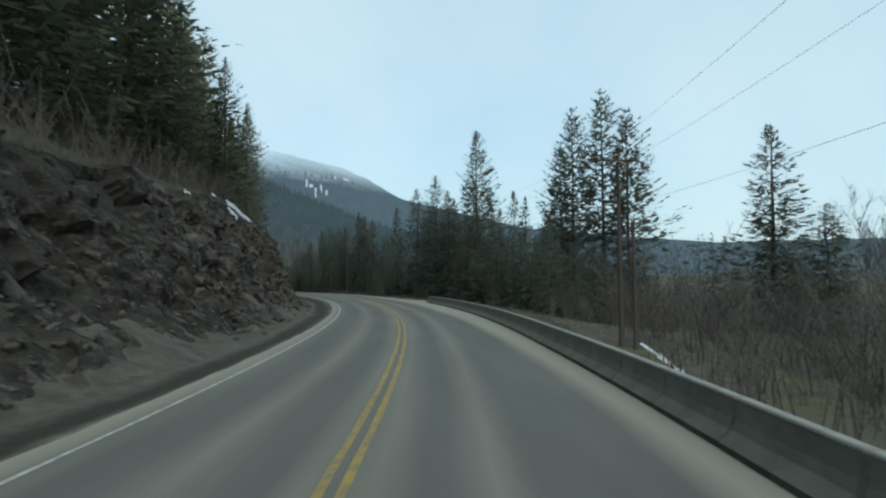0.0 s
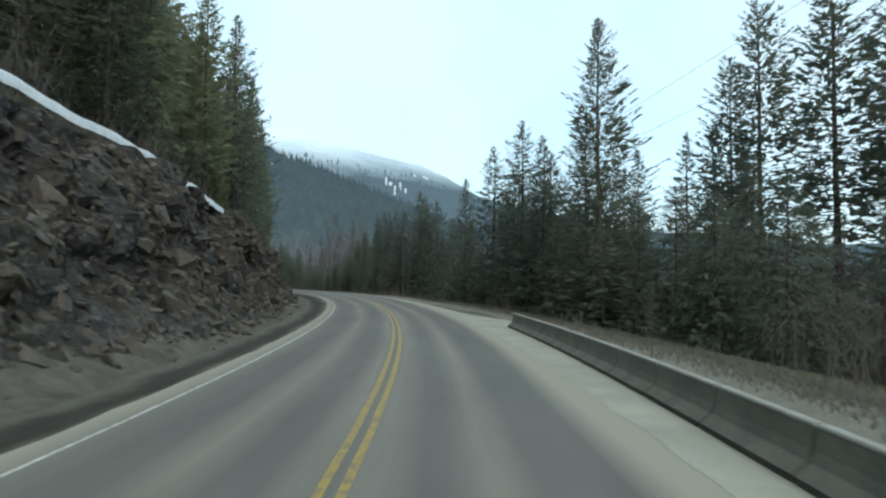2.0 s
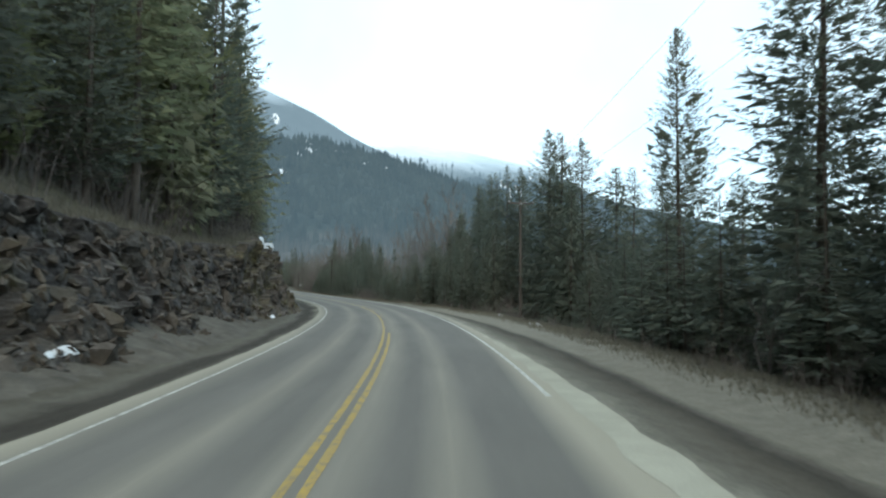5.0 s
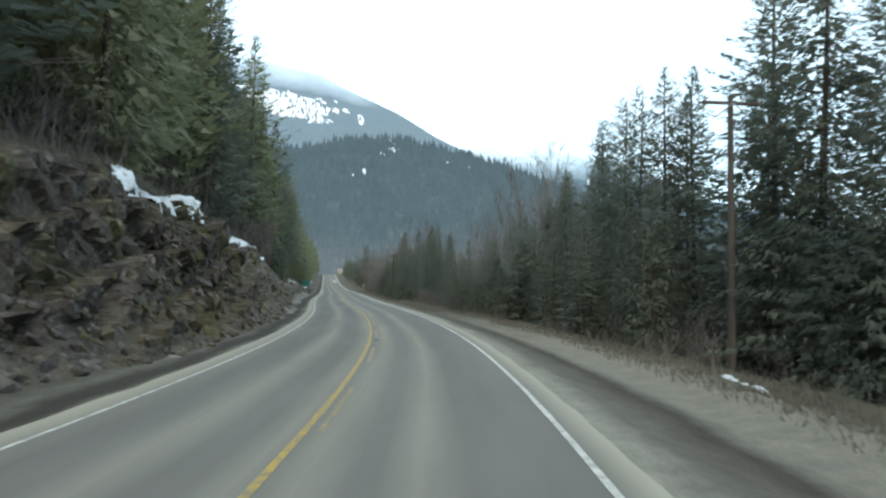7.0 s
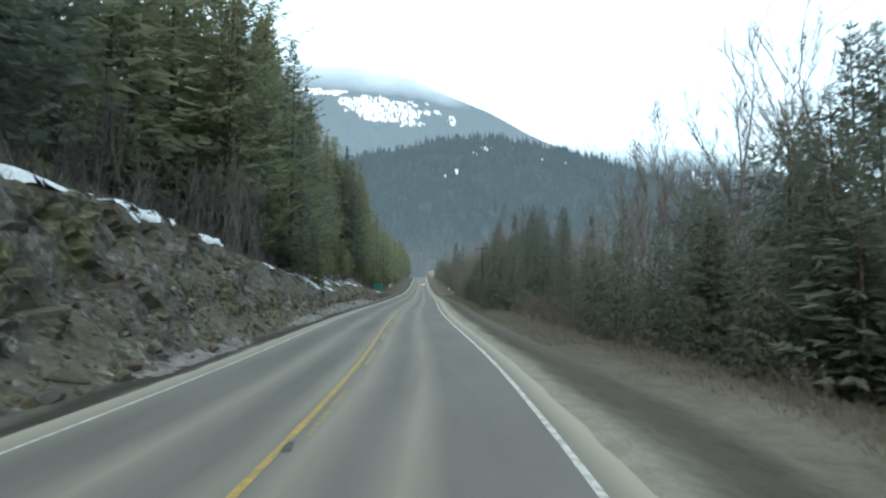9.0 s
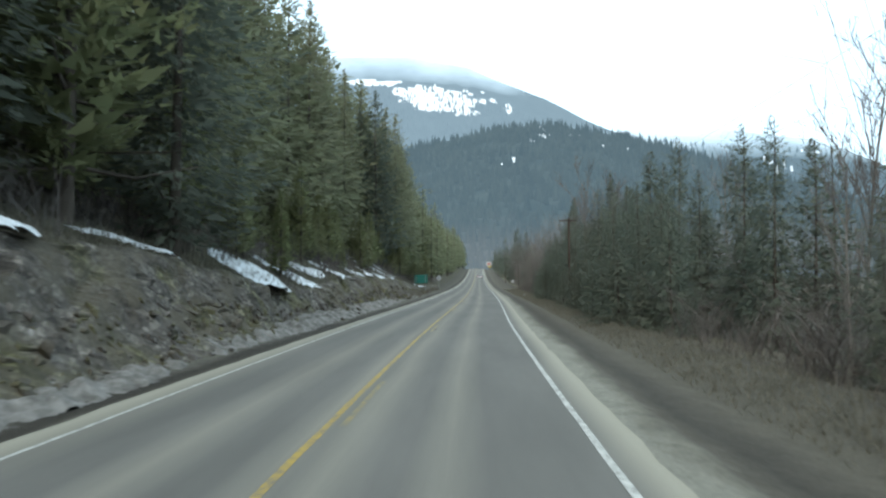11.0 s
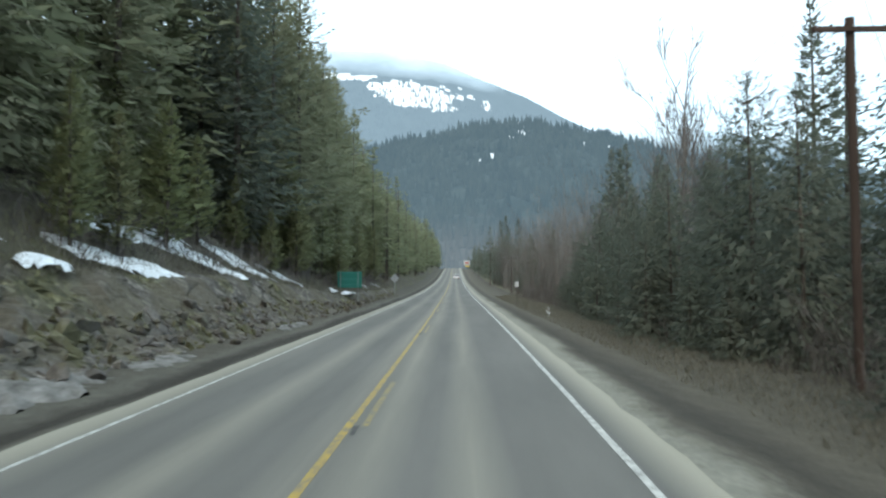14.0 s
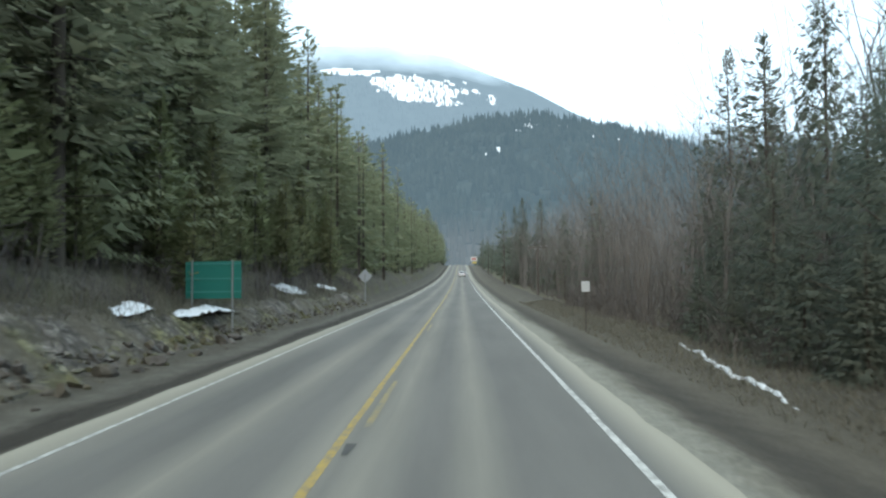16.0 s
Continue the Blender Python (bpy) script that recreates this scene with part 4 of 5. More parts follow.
# trees that stand out along the right-hand side: along, across, habit, height, width
for s, l, habit, h, wide in ((76.5, 14.2, 1, 21.5, 1.0), (87, 13.6, 0, 15.5, 1.3), (95.5, 14.6, 0, 19.1, 1.2), (91.5, 16, 7, 15.5, 1.2), (105, 14.6, 0, 18.6, 1.2), (101, 16, 7, 16.5, 1.15), (115.5, 14.6, 1, 16.6, 0.85), (79.5, 15.5, 0, 11, 1.3), (58, 20, 8, 7.5, 1.2), (61, 17, 8, 8.5, 1.2), (64.5, 15.6, 8, 8, 1.2), (67, 19, 7, 11, 1.1), (69, 15.8, 8, 9, 1.2), (72.5, 15.2, 8, 8, 1.2), (93, 20, 3, 16.6, 1), (86.5, 20, 3, 14.3, 1.1), (84.5, 16.5, 0, 17.6, 1),
                             (80.5, 29, 2, 28, 0.95), (73, 29, 2, 28, 0.95), (68.5, 29.5, 2, 24.5, 1.0), (85, 29.5, 2, 24.6, 0.9), (63, 43, 0, 22.8, 1.45), (60, 47, 7, 14, 1.5), (66.5, 46, 7, 13, 1.4), (75.5, 20, 3, 14.5, 1), (89, 31, 0, 20, 1), (99.5, 18, 0, 15.5, 1.1),
                             (110, 18, 7, 15, 1.1), (120, 17, 7, 12, 1.1), (126, 19, 0, 12.5, 1.1), (132.5, 20, 7, 13.5, 1.1), (140, 19.2, 0, 17.6, 1.25), (137, 21, 7, 14.5, 1.2), (154.5, 17.5, 7, 17.6, 0.95), (157, 17, 7, 17, 0.9), (153, 18.5, 0, 17.2, 1.0), (150, 21, 7, 17, 1.0),
                             (142.5, 18.2, 7, 18.6, 1.3), (146.5, 18.8, 0, 20.0, 1.25), (137.5, 17, 7, 13, 1.1), (164.5, 18, 7, 16.9, 0.85), (161.5, 18, 7, 17.8, 0.95), (167, 18.7, 7, 17.5, 0.75), (173.5, 18.5, 7, 14.0, 0.75), (158, 21, 0, 17.5, 1.1), (177, 20, 2, 15.5, 0.8), (178, 18.6, 7, 12.8, 0.7), (174, 15.5, 8, 9, 1.0), (181.5, 16, 8, 7.8, 0.95), (169.5, 17, 7, 13.5, 1.0),
                             (65, 21, 7, 8, 1), (70, 19, 7, 9, 1), (81, 19, 7, 11, 1), (91, 23, 0, 15, 1), (97, 24, 0, 17, 1), (102, 22, 7, 15, 1), (109, 23, 0, 17, 1.1), (114, 20, 7, 13, 1.1), (121, 25, 0, 14, 1.2), (128, 26, 7, 13, 1.2), (101, 30, 0, 20, 1), (92, 36, 3, 19, 1), (56, 40, 7, 8, 1.2), (48, 50, 7, 10, 1.2),
                             (216, 16, 7, 11.5, 0.85), (222.5, 17, 7, 12.7, 0.9), (219.5, 19.5, 0, 11.5, 1.1), (229, 16.5, 7, 11.0, 1.0), (235.5, 17, 7, 14.8, 0.8), (239.5, 17, 7, 13.4, 0.9), (245.5, 17.5, 7, 15.7, 0.9), (242.5, 16, 8, 11, 1), (250, 17, 7, 12.5, 1), (254, 17, 3, 13.8, 0.95), (258, 18.5, 7, 14, 0.9), (262.3, 17, 3, 16.7, 1.0), (264.5, 19.5, 0, 15.2, 1.1), (268, 17, 7, 12, 1.0), (271.5, 16, 7, 11.1, 1.0),
                             (281.5, 16, 7, 12.6, 0.9), (276, 17.5, 7, 11.5, 1.0), (285, 17.3, 7, 13.7, 0.85), (290, 16.4, 7, 11.8, 0.9), (295.5, 17.3, 7, 16.8, 0.7), (304.8, 19, 3, 18.6, 1.1), (312, 20, 0, 19.8, 0.85), (298, 18, 7, 11.8, 1.0), (308, 21, 7, 15, 0.9), (318, 20.5, 0, 15.3, 0.9), (346, 18, 0, 12.4, 1.1), (354, 15, 7, 11.5, 1), (388, 16, 0, 17, 1), (412, 15, 0, 19.5, 0.9), (440, 15.5, 0, 20, 0.9), (428, 17, 0, 17, 0.9)):
    conifer(s, l, habit, h, None, wide, l < (20.5 if 84 < s < 170 else 17.3) and s < 300)
# right-hand edge of the wood: low cedars whose boughs reach the verge
s = 118.0
while s < 300:
    tall = float(np.interp(s, [124, 135, 165, 178, 188, 204, 214, 232, 245, 262, 275, 300], [7, 8, 9, 7.5, 5.6, 5.8, 7.5, 8.5, 9.5, 9, 8, 7.5])) * rng.uniform(0.75, 1.12)
    edge = float(np.interp(s, [118, 160, 185, 205, 215, 262, 280, 300], [13.6, 12.4, 11.6, 11.0, 10.3, 10.4, 11.4, 12.6]))
    if 202 < s < 213 or (187 < s < 202 and rng.random() < 0.45):
        s += 2.6
        continue
    clear = -14 < s - 142.5 < 5.5 or abs(s - 248) < 4
    conifer(s, edge + rng.uniform(0, 1.6) + (4.0 if clear else 0), 8, tall, None, rng.uniform(0.8, 1.05), True)
    if rng.random() < 0.4:
        conifer(s + rng.uniform(0.5, 2), edge + rng.uniform(3.5, 7), rng.choice((8, 7)), tall * rng.uniform(0.9, 1.15), None, rng.uniform(0.95, 1.2), False)
    s += rng.uniform(2.6, 4.2)
s = 168.0
while s < 296:
    edge = float(np.interp(s, [168, 205, 215, 262, 296], [10.6, 10.0, 9.3, 9.3, 10.6]))
    if abs(s - 248) < 3.5 or 185 < s < 213:
        s += 3
        continue
    conifer(s, edge + rng.uniform(-0.2, 0.5), 8, rng.uniform(2.2, 4.4), None, rng.uniform(1.0, 1.3), False)
    s += rng.uniform(2.8, 5.0)
# left-hand trees that stand out
for s, l, habit, h, wide in ((208, -9.6, 0, 21, 1), (196, -11.2, 5, 27, 1), (287.5, -11.6, 5, 26, 1), (290, -12.6, 4, 17, 1), (126.5, -10.6, 3, 19, 0.75), (283, -12.5, 5, 25, 1), (299, -12, 5, 23, 1), (276, -13, 0, 25, 1)):
    conifer(s, l, habit, h, None, wide, True)
# young firs on the bank
for k in range(54):
    s = rng.uniform(120, 332) if k > 40 else rng.uniform(205, 332)
    conifer(s, float(top_l(s)) - rng.uniform(2.2, 6.5), 6, rng.uniform(2.5, 7.5), None, rng.uniform(1.0, 1.4))
for k in range(14):
    s = rng.uniform(215, 300)
    conifer(s, float(top_l(s)) - rng.uniform(1.0, 4.5), 6, rng.uniform(2.5, 6.5), None, rng.uniform(1.0, 1.4), True)
for k in range(20):
    s = rng.uniform(268, 334)
    conifer(s, float(top_l(s)) - rng.uniform(1.6, 4.0), 6, rng.uniform(4, 9), None, rng.uniform(1.0, 1.3), True)
# left-hand hillside: front rows
for row, (back, gap) in enumerate(((3.4, 4.6),)):
    s = -12.0
    while s < 335:
        near = float(top_l(s))
        tall = rng.uniform(18, 26) if s > 120 else rng.uniform(15, 22)
        habit = rng.choice((4, 4, 5, 0, 6, 1, 5))
        if s < 62 or 172 < s < 195:
            s += gap
            continue
        if row == 0 and rng.random() < 0.3:
            tall, habit = rng.uniform(4, 9), 6
        conifer(s, near - back - (2.5 if s > 205 else 0) - rng.uniform(-1.2, 1.5), habit, tall, None, 1.0, row == 0)
        s += gap * rng.uniform(0.7, 1.35)
places = []
s = -12.0
while s < 336:
    x, y, z = spot(s, float(top_l(s)) - 7.6 + rng.uniform(-1.5, 1.2))
    places.append((x, y, z, rng.uniform(18, 24) if s < 150 else rng.uniform(20, 27), rng.uniform(0.95, 1.25), rng.uniform(0, 6.28)))
    s += rng.uniform(3.4, 5.6)
wood("slope_wood", [q for q in places if q[1] < 60], DIM_FIR, "dark fir wood on the slope above the rock", True, FINE_HABITS)
wood("bank_wood", [q for q in places if q[1] >= 60], FIR_GREEN, "dense dull green fir wood above the bank", True, FINE_HABITS)
places = []
for row, back in enumerate((11.5, 17)):
    s = -30.0
    while s < 420:
        b = back + rng.uniform(-2, 2)
        l = float(top_l(s)) - b
        x, y, z = spot(s, l)
        places.append((x, y, z, rng.uniform(19, 27), rng.uniform(0.95, 1.35), rng.uniform(0, 6.28)))
        s += rng.uniform(4.0, 6.4)
for row, l0 in enumerate((-11, -15, -20, -28)):
    s = 335.0
    while s < 690:
        x, y, z = spot(s, l0 + rng.uniform(-1.5, 1.5))
        places.append((x, y, z, rng.uniform(12, 22), rng.uniform(0.9, 1.3), rng.uniform(0, 6.28)))
        s += rng.uniform(3.5, 6.5)
wood("left_wood", places, FIR_GREEN, "dense dark green conifer wood on the hillside")
places = []
for row, l0 in enumerate((22, 27, 33, 40, 50)):
    s = -30.0 if row > 2 else 80.0
    while s < 700:
        l = l0 + rng.uniform(-2.5, 2.5)
        x, y, z = spot(s, l)
        if s > 62 and rng.random() < (0.5 if s < 170 else 0.16 if s < 290 else 0.14 if s < 400 else 0.5):
            places.append((x, y, z, rng.uniform(7, 15), rng.uniform(0.95, 1.5), rng.uniform(0, 6.28)))
        elif row > 3 and rng.random() < 0.12:
            places.append((x, y, z, rng.uniform(6, 13), rng.uniform(0.95, 1.4), rng.uniform(0, 6.28)))
        s += rng.uniform(4, 8)
for row, l0 in enumerate((11, 14, 18)):
    s = 335.0
    while s < 700:
        x, y, z = spot(s, l0 + rng.uniform(-1.5, 2.5))
        if rng.random() < (0.15 if s < 400 else 0.6):
            places.append((x, y, z, rng.uniform(6, 15), rng.uniform(0.9, 1.3), rng.uniform(0, 6.28)))
        s += rng.uniform(4, 8)
for _ in range(130):
    s, l = rng.uniform(62, 175), 11.3 + abs(rng.gauss(0, 5))
    if 122 < s < 150 and l < 18:
        l += 6.5
    x, y, z = spot(s, l)
    places.append((x, y, z, rng.uniform(2.5, 6.5), rng.uniform(1.2, 1.9), rng.uniform(0, 6.28)))
for _ in range(130):
    x, y, z = spot(rng.uniform(-10, 130), rng.uniform(62, 120))
    places.append((x, y, z, rng.uniform(6, 12), rng.uniform(1.1, 1.7), rng.uniform(0, 6.28)))
wood("right_wood", places, FIR, "dark conifer wood beyond the verge")

# bare broadleaved trees
BARE = []
for k, (hh, spread, tw, st) in enumerate(((16, 0.42, 7, 1), (14, 0.42, 5, 2), (18, 0.36, 5, 1), (5, 0.25, 2, 9))):
    (lv, lf), (fv, ff) = bare_tree_arrays(400 + k, hh, spread, tw, st)
    BARE.append((hh, mesh_of("trunk", lv, lf, PALE_BARK, True), mesh_of("twig_crown", fv, ff, TWIG), (lv, lf, fv, ff)))


def bare_tree(s, l, kind, height):
    hh, trunk, branches, _ = BARE[kind]
    top = new("bare_tree")
    top.matrix_world = Matrix.LocRotScale(spot(s, l), Euler((0, 0, rng.uniform(0, 6.28))), (height / hh,) * 3)
    if kind == 3:
        top.name = "bare_shrub"
        tagged(top, "leafless grey shrub with many upright stems", "shrub", "bare shrubs")
    else:
        tagged(top, "leafless grey broadleaved tree with fine upright twigs", "tree", "bare trees")
    part_mesh("trunk", trunk, top)
    part_mesh("twig_crown", branches, top)


for s, l, kind, h in ((62, 56, 1, 16), (58, 50, 0, 14), (66, 62, 1, 15), (52, 60, 2, 17), (193.5, 21.9, 0, 19.5), (186, 26, 1, 14), (214, 23.5, 0, 20.5), (181, 22, 2, 15), (204, 31, 1, 17), (189, 34, 1, 17), (224, 29, 2, 16), (230.5, 27.5, 0, 20.5), (178.5, 21, 1, 18), (199, 24, 1, 14), (208, 20, 0, 13), (204, 17, 1, 9.5), (209.5, 16, 2, 10),
                      (276, 15.5, 0, 18.5), (272.5, 16.5, 1, 15), (301, 25, 2, 26), (305, 27, 0, 22), (262, 30, 2, 22), (160, 30, 1, 17), (216, 33, 0, 18), (227, 33, 1, 19), (120, 32, 2, 17), (190, -10.0, 3, 5.2), (187.5, -9.7, 3, 5.6), (185.5, -10.6, 3, 4.8), (177, -12, 3, 4.6), (173.5, -12.5, 3, 5.0), (196, -10.5, 3, 4.2), (129, -11.5, 3, 4.2), (154, -10.5, 3, 3.8)):
    bare_tree(s, l, kind, h)


def scatter_mesh(name, template, places, material, label, category):
    v0, f0 = template
    vs, fs = [], []
    for k, (x, y, z, f, a) in enumerate(places):
        c, s_ = math.cos(a), math.sin(a)
        vs.append(np.stack([(v0[:, 0] * c - v0[:, 1] * s_) * f + x, (v0[:, 0] * s_ + v0[:, 1] * c) * f + y, v0[:, 2] * f + z], 1))
        fs.append(f0 + k * len(v0))
    tagged(new(name, mesh_of(name, np.concatenate(vs), np.concatenate(fs), material)), label, category, kind="stuff")


def shrub_template(seed, stems, height, lean):
    r = np.random.RandomState(seed)
    vs, fs = [], []
    for k in range(stems):
        b = np.append(r.normal(0, 0.25, 2), -0.1)
        d = np.append(r.normal(0, lean, 2), 1.0)
        ln = height * r.uniform(0.5, 1.1)
        mid = b + d * ln * 0.5
        tip = mid + (d + np.append(r.normal(0, 0.35, 2), 0)) * ln * 0.5
        for a, c, w in ((b, mid, 0.022), (mid, tip, 0.013)):
            e = np.cross(c - a, r.normal(0, 1, 3))
            e = e / np.linalg.norm(e) * w
            n = len(vs)
            vs += [a - e, a + e, c + e * 0.6, c - e * 0.6]
            fs.append((n, n + 1, n + 2, n + 3))
        for j in range(4):
            p = b + (tip - b) * r.uniform(0.3, 0.95)
            q = p + np.append(r.normal(0, 0.3, 2), r.uniform(0.15, 0.5)) * ln * 0.3
            e = np.cross(q - p, r.normal(0, 1, 3))
            e = e / np.linalg.norm(e) * 0.009
            n = len(vs)
            vs += [p - e, p + e, q + e * 0.4, q - e * 0.4]
            fs.append((n, n + 1, n + 2, n + 3))
    return np.array(vs), np.array(fs)


def brush(name, template, count, region, size, label, material=TWIG):
    out = []
    for _ in range(count):
        s, l = region()
        x, y, z = spot(s, l)
        out.append((x, y, z, rng.uniform(*size), rng.uniform(0, 6.28)))
    scatter_mesh(name, template, out, material, label, "brush")


brush("right_brush", shrub_template(1, 12, 2.6, 0.22), 560, lambda: (s := rng.uniform(-10, 330), (13.5 if 30 < s < 75 else 10.5 if s < 112 else 15 if s < 215 else 12.2) + abs(rng.gauss(0, 6))), (0.5, 1.3), "tangle of leafless grey-brown brush at the edge of the wood")
brush("tall_brush", shrub_template(2, 9, 6.0, 0.22), 700, lambda: (rng.uniform(-10, 340), 16 + abs(rng.gauss(0, 16))), (0.6, 1.4), "tall leafless grey alder brush")
brush("meadow_brush", shrub_template(7, 10, 4.6, 0.38), 520, lambda: (rng.uniform(-5, 85), 20 + 45 * rng.random() ** 1.3), (0.6, 1.5), "tangled leafless grey brush in the low ground")
brush("wood_edge_brush", shrub_template(8, 12, 2.6, 0.3), 300, lambda: (s := rng.uniform(140, 330), (12.2 if s < 180 else 10.4) + abs(rng.gauss(0, 2.0))), (0.4, 1.1), "tall tangle of leafless brown brush in front of the conifers")
brush("left_brush", shrub_template(3, 11, 2.4, 0.3), 650, lambda: (s := rng.uniform(-15, 200), float(top_l(s)) - 0.8 - abs(rng.gauss(0.5, 4))), (0.4, 1.3), "leafless brown brush on the slope above the rock")
brush("verge_brush", shrub_template(6, 13, 1.3, 0.35), 300, lambda: (rng.uniform(62, 335), 9.4 + abs(rng.gauss(0, 1.4))), (0.3, 0.85), "low brown leafless brush at the edge of the verge", RED_TWIG)
brush("bank_brush", shrub_template(5, 12, 2.0, 0.35), 380, lambda: (s := rng.uniform(200, 330), float(top_l(s)) - 0.6 - abs(rng.gauss(0.5, 3))), (0.3, 1.0), "sparse leafless brown brush on the bank")
places = []
for k in range(1250):
    s, l = (rng.uniform(290, 430), 12 + abs(rng.gauss(0, 14))) if k % 2 else (rng.uniform(175, 720), rng.uniform(19, 95))
    x, y, z = spot(s, l)
    places.append((x, y, z, rng.uniform(0.8, 1.25) * (1.0 if l < 22 else 1.5), rng.uniform(0, 6.28)))
SAPLING = shrub_template(4, 7, 11.0, 0.06)
scatter_mesh("aspen_stand", SAPLING, places, ASPEN, "stand of thin leafless grey aspens", "trees")


# ---- far hills ----
def hill_range(name, origin, far, near, base_z, table, material, snow=(), seed=0, rough=6.0, step=0.25, rows=40):
    """A ridge: bearing (degrees from +y, anticlockwise) and height in degrees seen from origin."""
    b = np.arange(table[0][0], table[-1][0] + 0.01, step)
    e = np.interp(b, [t[0] for t in table], [t[1] for t in table])
    f = np.linspace(0, 1, rows)
    B, F = np.meshgrid(np.radians(b), f, indexing="ij")
    crest = far * np.tan(np.radians(e))[:, None] + EYE
    D = far + (near - far) * F
    Z = crest + (base_z - crest) * (F ** 0.9)
    X, Y = origin[0] - D * np.sin(B), origin[1] + D * np.cos(B)
    Z = Z + rough * (wave(X / 60, Y / 60, seed) + 0.5 * wave(X / 18, Y / 18, seed + 1)) * np.clip(0.25 + F * 3, 0, 1)
    faces = grid_faces(len(b), rows)
    me = mesh_of(name, np.stack([X, Y, Z], -1).reshape(-1, 3), faces, material, True)
    if snow:
        el = np.degrees(np.arctan2(Z - EYE, D))
        deg = np.degrees(B)
        mask = np.zeros(B.shape, bool)
        for b0, e0, wb, we, skew, thin in snow:
            q = ((deg - b0) / wb) ** 2 + ((el - e0 - skew * (deg - b0)) / we) ** 2
            mask |= q + 0.4 * wave(X / 26, Y / 26, seed + 5) + thin * wave(X / 7, Y / 9, seed + 6) < 0.85
        cell = mask[:-1, :-1]
        me.polygons.foreach_set("material_index", cell.ravel().astype(np.int32))
        me.update()
    tagged(new(name, me), "hazy forested mountainside under low cloud", "mountain", kind="structure")
    return X, Y, Z


def far_trees(name, XYZ, count, height, material, seed, label, lowest=0.0, avoid=None):
    r = np.random.RandomState(seed)
    X, Y, Z = XYZ
    i, j = r.randint(0, X.shape[0] - 1, count), (r.uniform(lowest, 1, count) ** 1.4 * (X.shape[1] - 1)).astype(int)
    jx = r.uniform(-5, 5, (count, 2))
    p = np.stack([X[i, j] + jx[:, 0], Y[i, j] + jx[:, 1], Z[i, j]], 1)
    h = height * r.uniform(0.6, 1.3, count)
    rad = h * 0.2
    a = r.uniform(0, 6.28, count)
    vs = [p + np.stack([np.cos(a + k * 1.257) * rad, np.sin(a + k * 1.257) * rad, -1 + 0 * h], 1) for k in range(5)] + [p + np.stack([0 * h, 0 * h, h], 1)]
    v = np.stack(vs, 1)
    f = np.array([(k, (k + 1) % 5, 5) for k in range(5)])[None] + np.arange(count)[:, None, None] * 6
    tagged(new(name, mesh_of(name, v.reshape(-1, 3), f.reshape(-1, 3), material)), label, "trees", kind="stuff")


O = (-60.0, 170.0)
# glow colours that stand in for haze, one for each range
HAZE_GLOW_A, HAZE_GLOW_B, HAZE_GLOW_C = (0.27, 0.385, 0.465), (0.118, 0.182, 0.226), (0.17, 0.26, 0.325)
MT_A = mat_far("hazy_upper_slope", (0.03, 0.045, 0.045), (0.07, 0.09, 0.09), HAZE_GLOW_A, 0.74, 540, 700)
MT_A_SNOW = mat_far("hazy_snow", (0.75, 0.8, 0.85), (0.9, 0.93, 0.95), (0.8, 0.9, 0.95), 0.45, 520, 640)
MT_B = mat_far("hazy_lower_slope", (0.012, 0.024, 0.022), (0.065, 0.078, 0.062), HAZE_GLOW_B, 0.60, foot=(0.155, 0.135, 0.115))
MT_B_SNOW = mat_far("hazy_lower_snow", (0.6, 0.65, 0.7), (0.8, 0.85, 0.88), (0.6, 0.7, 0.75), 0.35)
MT_C = mat_far("hazy_distant_slope", (0.03, 0.045, 0.045), (0.06, 0.08, 0.08), HAZE_GLOW_C, 0.72, 330, 560)
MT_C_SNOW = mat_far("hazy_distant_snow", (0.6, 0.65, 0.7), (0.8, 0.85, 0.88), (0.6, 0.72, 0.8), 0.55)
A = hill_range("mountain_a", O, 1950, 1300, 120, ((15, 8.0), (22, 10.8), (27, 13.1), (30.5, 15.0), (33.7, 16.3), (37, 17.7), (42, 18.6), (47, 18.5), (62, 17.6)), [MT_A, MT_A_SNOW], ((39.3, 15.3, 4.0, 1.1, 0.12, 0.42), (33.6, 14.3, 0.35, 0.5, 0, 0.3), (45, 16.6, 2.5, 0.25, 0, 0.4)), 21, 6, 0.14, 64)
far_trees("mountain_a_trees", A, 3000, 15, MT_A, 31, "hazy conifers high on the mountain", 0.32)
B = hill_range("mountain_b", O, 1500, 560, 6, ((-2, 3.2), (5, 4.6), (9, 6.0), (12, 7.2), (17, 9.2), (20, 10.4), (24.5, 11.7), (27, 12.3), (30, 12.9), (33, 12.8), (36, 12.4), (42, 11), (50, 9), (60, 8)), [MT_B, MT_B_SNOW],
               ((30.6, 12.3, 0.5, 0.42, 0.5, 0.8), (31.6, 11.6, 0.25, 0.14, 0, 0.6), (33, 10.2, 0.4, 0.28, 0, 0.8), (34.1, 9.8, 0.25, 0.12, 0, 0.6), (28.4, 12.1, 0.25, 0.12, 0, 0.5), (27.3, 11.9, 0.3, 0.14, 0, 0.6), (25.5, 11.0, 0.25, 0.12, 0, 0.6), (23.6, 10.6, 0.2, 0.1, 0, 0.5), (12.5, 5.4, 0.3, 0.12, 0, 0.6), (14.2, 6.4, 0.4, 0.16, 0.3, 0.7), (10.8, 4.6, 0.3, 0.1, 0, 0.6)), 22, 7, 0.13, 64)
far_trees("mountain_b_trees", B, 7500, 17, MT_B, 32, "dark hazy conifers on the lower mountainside")
